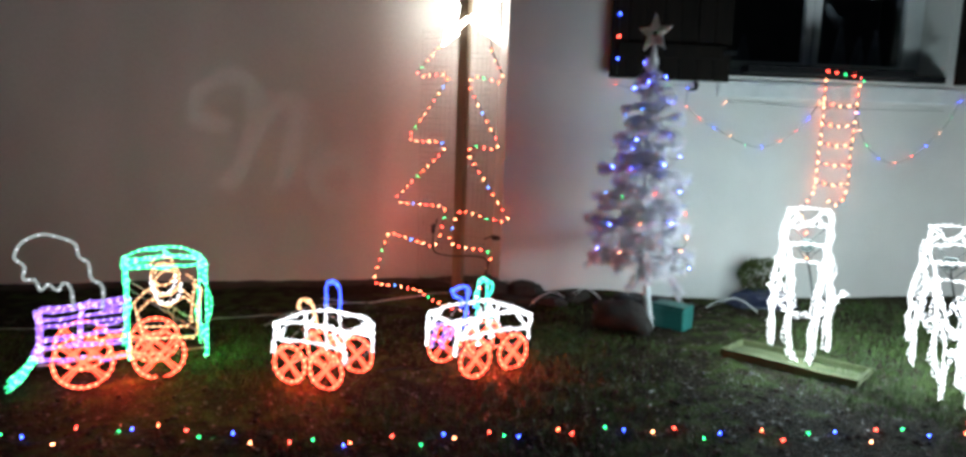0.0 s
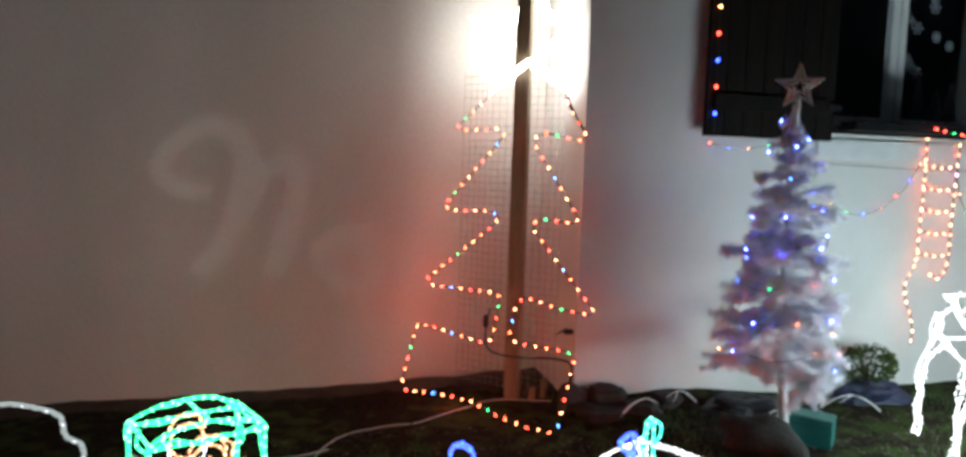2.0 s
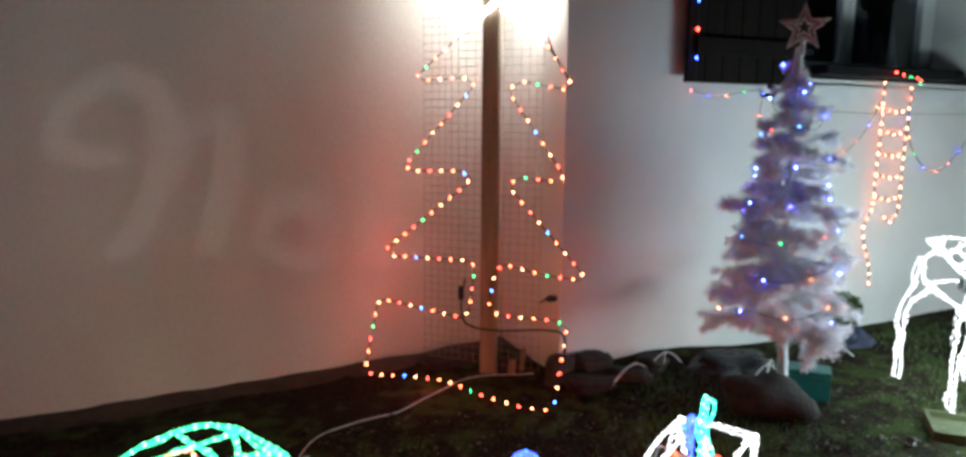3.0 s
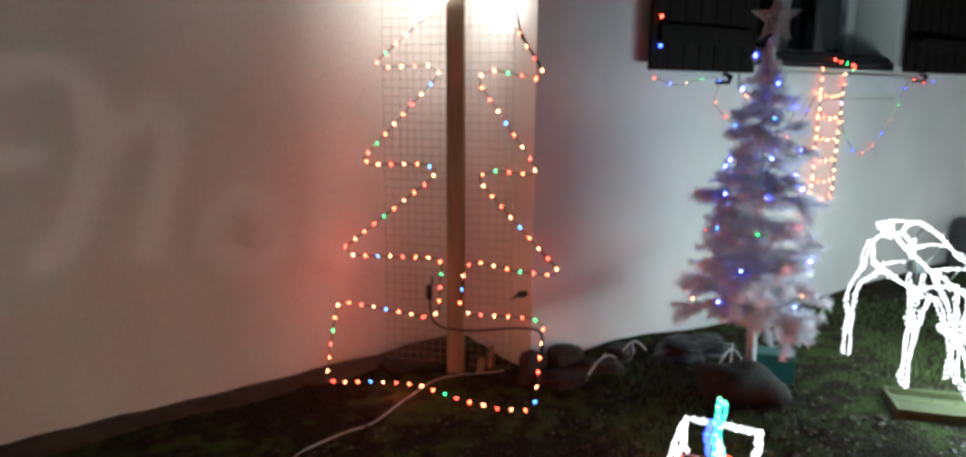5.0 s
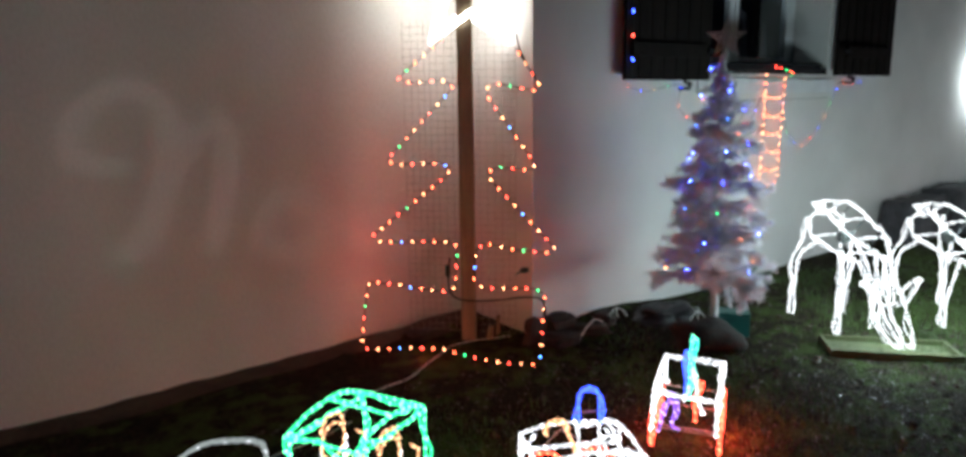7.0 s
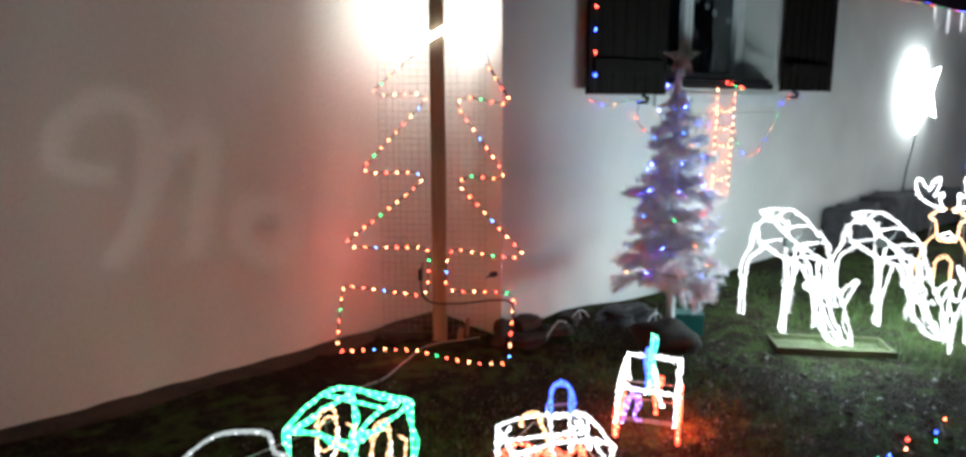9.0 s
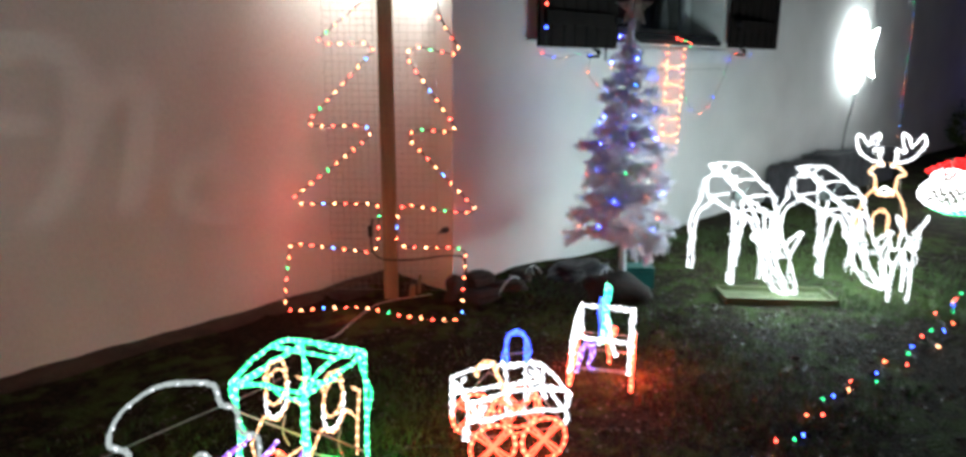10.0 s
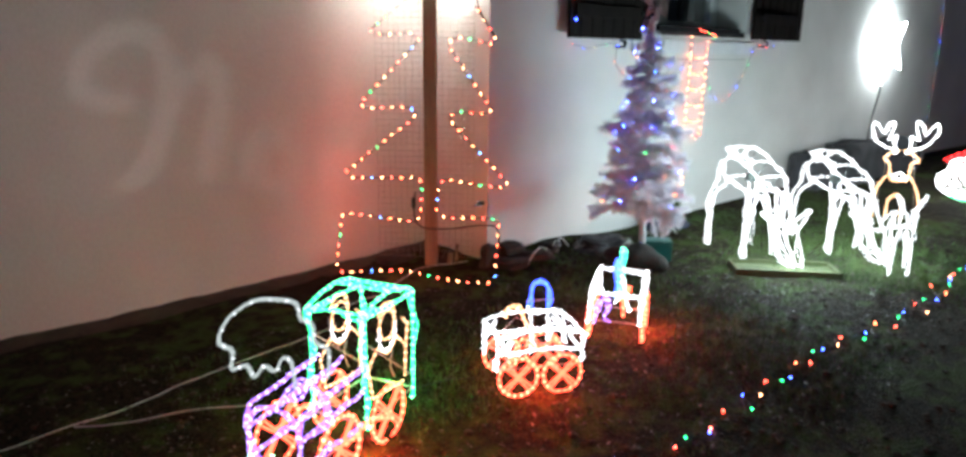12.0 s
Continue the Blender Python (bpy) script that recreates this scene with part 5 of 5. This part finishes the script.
# smoke cloud: a wavy clear tube above the boiler
CLOUD = [(0.0, 0.0), (-0.01, 0.10), (-0.05, 0.13), (-0.08, 0.09), (-0.13, 0.12), (-0.17, 0.09), (-0.20, 0.14), (-0.26, 0.14), (-0.25, 0.20), (-0.30, 0.24), (-0.27, 0.30), (-0.22, 0.33), (-0.15, 0.35), (-0.07, 0.34), (0.02, 0.31), (0.04, 0.25), (0.09, 0.22), (0.10, 0.15), (0.16, 0.11), (0.15, 0.0)]
origin = loco.matrix_world.copy()
base = origin @ Vector((0.40, 0.0, 0.37)) + Vector((-0.04, 0, 0))
way = Vector((0.985, 0.17, 0))
local = origin.inverted()
pts = [local @ (base + way * px * 0.92 + Vector((0, 0, pz * 1.12))) for px, pz in CLOUD]
b = Builder()
line = smooth_line(pts, 5)
for k in (0.0, 2.1, 4.2):
    twisted = []
    for i, p in enumerate(resample(line, 0.012)):
        twisted.append(p + 0.006 * Vector((math.cos(i * 0.9 + k), 0.6 * math.sin(i * 0.9 + k), math.sin(i * 0.9 + k))))
    b.tube(twisted, 0.0034, 0, 5)
for p in resample(line, 0.07):
    b.ball(p, 0.0072, 1)
part("smoke_cloud", b, [G_SMOKE, G_WHITE], loco, "wavy pale dimly lit tube shaped like smoke")


# the glare of the train's own tubes: red wheels, green cab
for owner, px, py, pz, watts, colour in ((car1, 0.0, -0.16, 0.11, 10.0, (1.0, 0.07, 0.02)), (car1, 0.0, 0.16, 0.11, 2.5, (1.0, 0.07, 0.02)),
                                         (car2, 0.0, -0.17, 0.11, 10.0, (1.0, 0.07, 0.02)), (car2, 0.0, 0.17, 0.11, 2.5, (1.0, 0.07, 0.02)),
                                         (loco, 0.22, 0.17, 0.12, 10.0, (1.0, 0.07, 0.02)), (loco, -0.21, 0.0, 0.16, 4.0, (0.03, 1.0, 0.16)), (loco, 0.10, -0.16, 0.14, 1.2, (0.03, 1.0, 0.16))):
    l = bpy.data.lights.new("tube_glare", "POINT")
    l.energy, l.color, l.shadow_soft_size = watts, colour, 0.05
    o = new("tube_light", l)
    o.matrix_world = owner.matrix_world @ pose(px, py, pz)


# ---- the second garden projector, with a cut-out plate that throws a greeting on the plain wall ----
def word_projector(eye, target, reach=0.25, half=0.075):
    m = look(eye, target)
    inv = m.inverted()
    strokes = [
        [(-2.27, 1.29), (-2.40, 1.30), (-2.53, 1.38), (-2.48, 1.56), (-2.28, 1.72), (-2.09, 1.70), (-2.01, 1.54), (-2.06, 1.21), (-2.17, 0.90), (-2.28, 0.79)],
        [(-2.06, 1.13), (-1.91, 1.42), (-1.74, 1.52), (-1.67, 1.44), (-1.73, 1.14), (-1.81, 0.81)],
        [(-1.33 + 0.19 * math.cos(0.5 * a), 0.86 + 0.19 * math.sin(0.5 * a)) for a in range(14)],
        [(-0.96, 0.82), (-0.66, 0.92), (-0.70, 1.04), (-0.84, 1.04), (-0.96, 0.88), (-0.90, 0.70), (-0.72, 0.66), (-0.58, 0.74)],
        [(-0.92, 1.24), (-0.90, 1.25)], [(-0.74, 1.24), (-0.72, 1.25)],
    ]
    cut = []
    for line in strokes:
        pts = [inv @ (LW @ Vector((u, 0, z))) for u, z in line]
        cut.append([Vector((-p.x / p.z * reach, -p.y / p.z * reach)) for p in pts])

    def is_open(x, y):
        p = Vector((x, y))
        for line in cut:
            for a, c in zip(line, line[1:]):
                d = c - a
                k = min(1.0, max(0.0, (p - a).dot(d) / d.length_squared))
                if (p - a - d * k).length < 0.0019:
                    return True
        return False

    b = Builder()
    n = 130
    cell = 2 * half / n
    for j in range(n):
        y0 = -half + j * cell
        start = None
        for i in range(n + 1):
            x0 = -half + i * cell
            solid_here = i < n and not is_open(x0 + cell / 2, y0 + cell / 2)
            if solid_here and start is None:
                start = x0
            if not solid_here and start is not None:
                b.add([Vector((start, y0, -reach)), Vector((x0, y0, -reach)), Vector((x0, y0 + cell, -reach)), Vector((start, y0 + cell, -reach))], [(0, 1, 2, 3)], 0)
                start = None
    b.box(-half, half, half, half + 0.006, -reach - 0.02, 0.08)
    b.box(-half, half, -half - 0.006, -half, -reach - 0.02, 0.08)
    b.box(-half - 0.006, -half, -half - 0.006, half + 0.006, -reach - 0.02, 0.08)
    b.box(half, half + 0.006, -half - 0.006, half + 0.006, -reach - 0.02, 0.08)
    b.box(-half, half, -half, half, 0.074, 0.08)
    foot = inv @ Vector((eye[0], eye[1], gz(eye[0], eye[1]) - 0.1))
    b.tube([(0, -half, 0), tuple(foot)], 0.012, 0, 8)
    body = solid("light_projector", b, CABLEBLACK, "black garden light projector on a ground stake", "projector", m=m)
    l = bpy.data.lights.new("word_projector", "SPOT")
    l.energy, l.color, l.spot_size, l.spot_blend, l.shadow_soft_size = 105.0, (1.0, 0.97, 0.98), radians(29), 0.15, 0.0012
    o = new("word_projector_light", l)
    o.matrix_world = m
    tagged(o, "lamp inside the garden light projector", "projector", kind="structure")
    return body


word_projector((-4.6, -1.6, 1.0), (-1.55, 5.78, 1.18))


# ---- cables and string lights on the ground ----
def ground_cable(points, r, material, label):
    b = Builder()
    pts = smooth_line([at_ground(x, y, r * 0.8 + 0.004) for x, y in points], 8)
    b.tube([Vector((p.x, p.y, gz(p.x, p.y) + r * 0.8 + 0.003)) for p in pts], r, 0, 6)
    return solid("cable", b, material, label, "cable", "ground cables")


ground_cable([(-3.4, 4.12), (-2.9, 4.19), (-2.57, 4.27), (-2.32, 4.34), (-2.12, 4.45), (-1.8, 4.55), (-1.44, 4.63), (-1.2, 4.72)], 0.0032, CABLEWHITE, "white cable lying across the soil")
ground_cable([(-2.62, 4.24), (-2.4, 4.16), (-2.15, 4.12), (-1.9, 4.02), (-1.7, 3.86), (-1.55, 3.75)], 0.0032, CABLEWHITE, "white cable leading to the light train")
ground_cable([(-1.3, 4.4), (-1.22, 4.8), (-1.11, 4.96), (-0.9, 5.05), (-0.72, 5.11), (-0.5, 5.3), (-0.28, 5.45), (-0.05, 5.43), (0.1, 5.36)], 0.0032, CABLEWHITE, "white cable leading to the post")
ground_cable([(-1.2, 3.7), (-1.0, 3.72), (-0.85, 3.66)], 0.005, CABLEBLACK, "black cable between the wagons")
ground_cable([(-0.35, 3.6), (-0.2, 3.66), (-0.05, 3.62)], 0.005, CABLEBLACK, "black cable between the wagons")

rng = random.Random(31)
edge = [(-2.6, 2.45), (-1.67, 2.55), (-1.2, 2.72), (-0.7, 2.66), (-0.3, 2.65), (0.1, 2.74), (0.40, 2.78), (0.8, 2.87), (1.22, 2.91), (1.7, 2.91), (2.1, 2.97), (2.6, 3.10), (2.98, 3.18), (3.6, 3.25), (4.3, 3.33), (5.3, 3.45), (6.2, 3.55), (7.4, 3.65), (8.65, 3.75), (10.3, 4.05), (11.7, 4.45), (12.3, 4.8), (12.1, 5.2), (10.9, 5.4)]
pts = smooth_line([at_ground(x, y, 0.02) for x, y in edge], 10)
pts = [Vector((p.x, p.y + 0.045 * math.sin(i * 0.9), gz(p.x, p.y) + 0.012 + 0.006 * math.sin(i * 1.7))) for i, p in enumerate(pts)]
near_pts = [p for p in pts if p.x < 4.6]
far_pts = [p for p in pts if p.x >= 4.5]
string_lights("string_lights", "coloured light string lying along the edge of the lawn", near_pts, 0.13, [B_BLUE, B_WARM, B_RED, B_GREEN, B_BLUE, B_ORANGE, B_RED, B_GREEN], 0.0050, jitter=0.045, seed=0)
string_lights("string_lights", "coloured light string curving round the far lawn", far_pts, 0.10, [B_BLUE, B_WARM, B_RED, B_WHITE, B_ORANGE, B_BLUE, B_RED, B_GREEN], 0.0072, jitter=0.05, seed=0)

# ---- far end of the garden ----
rng = random.Random(41)
line = thing("wire_line", "overhead wire on two thin poles at the garden end", "wire line")
for y in (4.0, 7.3):
    b = Builder()
    b.tube([(15.0, y, -0.1), (15.0, y, 4.7)], 0.03, 0, 8)
    part("pole", b, BLACK, line)
b = Builder()
b.tube([(15.0, 4.0, 4.66), (15.0, 5.6, 4.60), (15.0, 7.3, 4.66)], 0.006, 0, 5)
part("wire", b, CABLEBLACK, line)
for k in range(12):
    y = 4.2 + 0.26 * k
    x = 15.0 + rng.uniform(-0.01, 0.01)
    string_lights("light_strand", "hanging strand of small coloured lights", [(x, y, 4.61), (x + 0.03, y + 0.03, 2.5), (x, y, 0.2 + rng.uniform(0, 0.3))], 0.21 + 0.02 * (k % 3), [B_BLUE, B_WHITE, B_CYAN, B_BLUE, B_WARM, B_CYAN, B_RED][k % 3:], 0.0048)
netl = thing("light_net", "net of small white lights hung at the garden end", "light net", m=Matrix.Translation((15.3, 6.75, 1.15)))
b = Builder()
for k in range(6):
    b.tube([(0, -0.05, k * 0.17), (0, 0.75, k * 0.17 + 0.06)], 0.004, 0, 4)
for y in (0.0, 0.72):
    b.tube([(0, y, -1.1), (0, y, 0.95)], 0.012, 0, 5)
part("wire", b, CABLEBLACK, netl)
bulbs_on(netl, [(0, i * 0.12, j * 0.17 + 0.01 * i) for i in range(7) for j in range(6)], [B_WHITE, B_CYAN], 0.0065)
canopy = thing("light_arch", "blue light-tube arch with a white swag on a pole", "light decoration", m=Matrix.Translation((15.2, 6.2, 0)))
b = Builder()
for rr in (0.50, 0.57, 0.64):
    light_rope(b, [(0, px, 1.35 + pz) for px, pz in arc(0, 0, rr, 10, 120, 14)], 0.018, 0, 1, 0.07)
part("arch", b, [G_BLUE, G_BLUEB], canopy)
b = Builder()
light_rope(b, smooth_line([(0, -0.15, 1.72), (0, 0.0, 1.62), (0, -0.2, 1.50), (0, -0.4, 1.52), (0, -0.55, 1.72)], 4), 0.022, 0, 1, 0.07)
part("swag", b, [G_WHITE, G_WHITEB], canopy)
b = Builder()
b.tube([(0.03, 0.0, -0.1), (0.03, 0.0, 2.0)], 0.02, 0, 6)
b.tube([(0.03, -0.5, 1.6), (0.03, 0.0, 1.9), (0.03, 0.4, 1.6)], 0.012, 0, 6)
part("pole", b, BLACK, canopy)
small = thing("light_star", "small orange light star on a pole at the garden end", "light star", m=Matrix.Translation((15.25, 7.25, 0)))
b = Builder()
light_rope(b, [(0, px, 2.35 + pz) for px, pz in star_outline(0.17)], 0.014, 0, 1, 0.06, True)
part("star", b, [G_RED, G_AMBERB], small)
b = Builder()
b.tube([(0.03, 0, -0.1), (0.03, 0, 2.4)], 0.015, 0, 6)
part("pole", b, BLACK, small)

# dark bushes at the far wall end
for k, (x, y, h, rad) in enumerate(((13.6, 6.75, 1.0, 0.45), (12.6, 6.9, 0.8, 0.5), (14.6, 6.6, 1.3, 0.4))):
    bush = thing("bush", "dark leafy bush at the end of the wall", "bush", "far bushes", m=Matrix.Translation((x, y, gz(x, y))))
    b = Builder()
    for _ in range(700):
        d = Vector((rng.gauss(0, 1), rng.gauss(0, 1), rng.gauss(0, 1))).normalized()
        p = Vector((d.x * rad, d.y * rad, h * 0.55 + d.z * h * 0.5)) * rng.uniform(0.7, 1.1)
        s = d.orthogonal().normalized() * 0.03
        u = (d + Vector((rng.uniform(-1, 1), rng.uniform(-1, 1), rng.uniform(-0.2, 1)))).normalized() * 0.09
        b.add([p - s * 0.4, p + u * 0.5 - s, p + u, p + u * 0.5 + s], [(0, 1, 2, 3)])
    part("crown", b, LEAF, bush)
    b = Builder()
    for a in range(5):
        b.tube([(0, 0, -0.1), (0.2 * math.cos(a * 1.3), 0.2 * math.sin(a * 1.3), h * 0.6)], 0.02, 0, 5, r_end=0.008)
    part("stems", b, EARTH, bush)
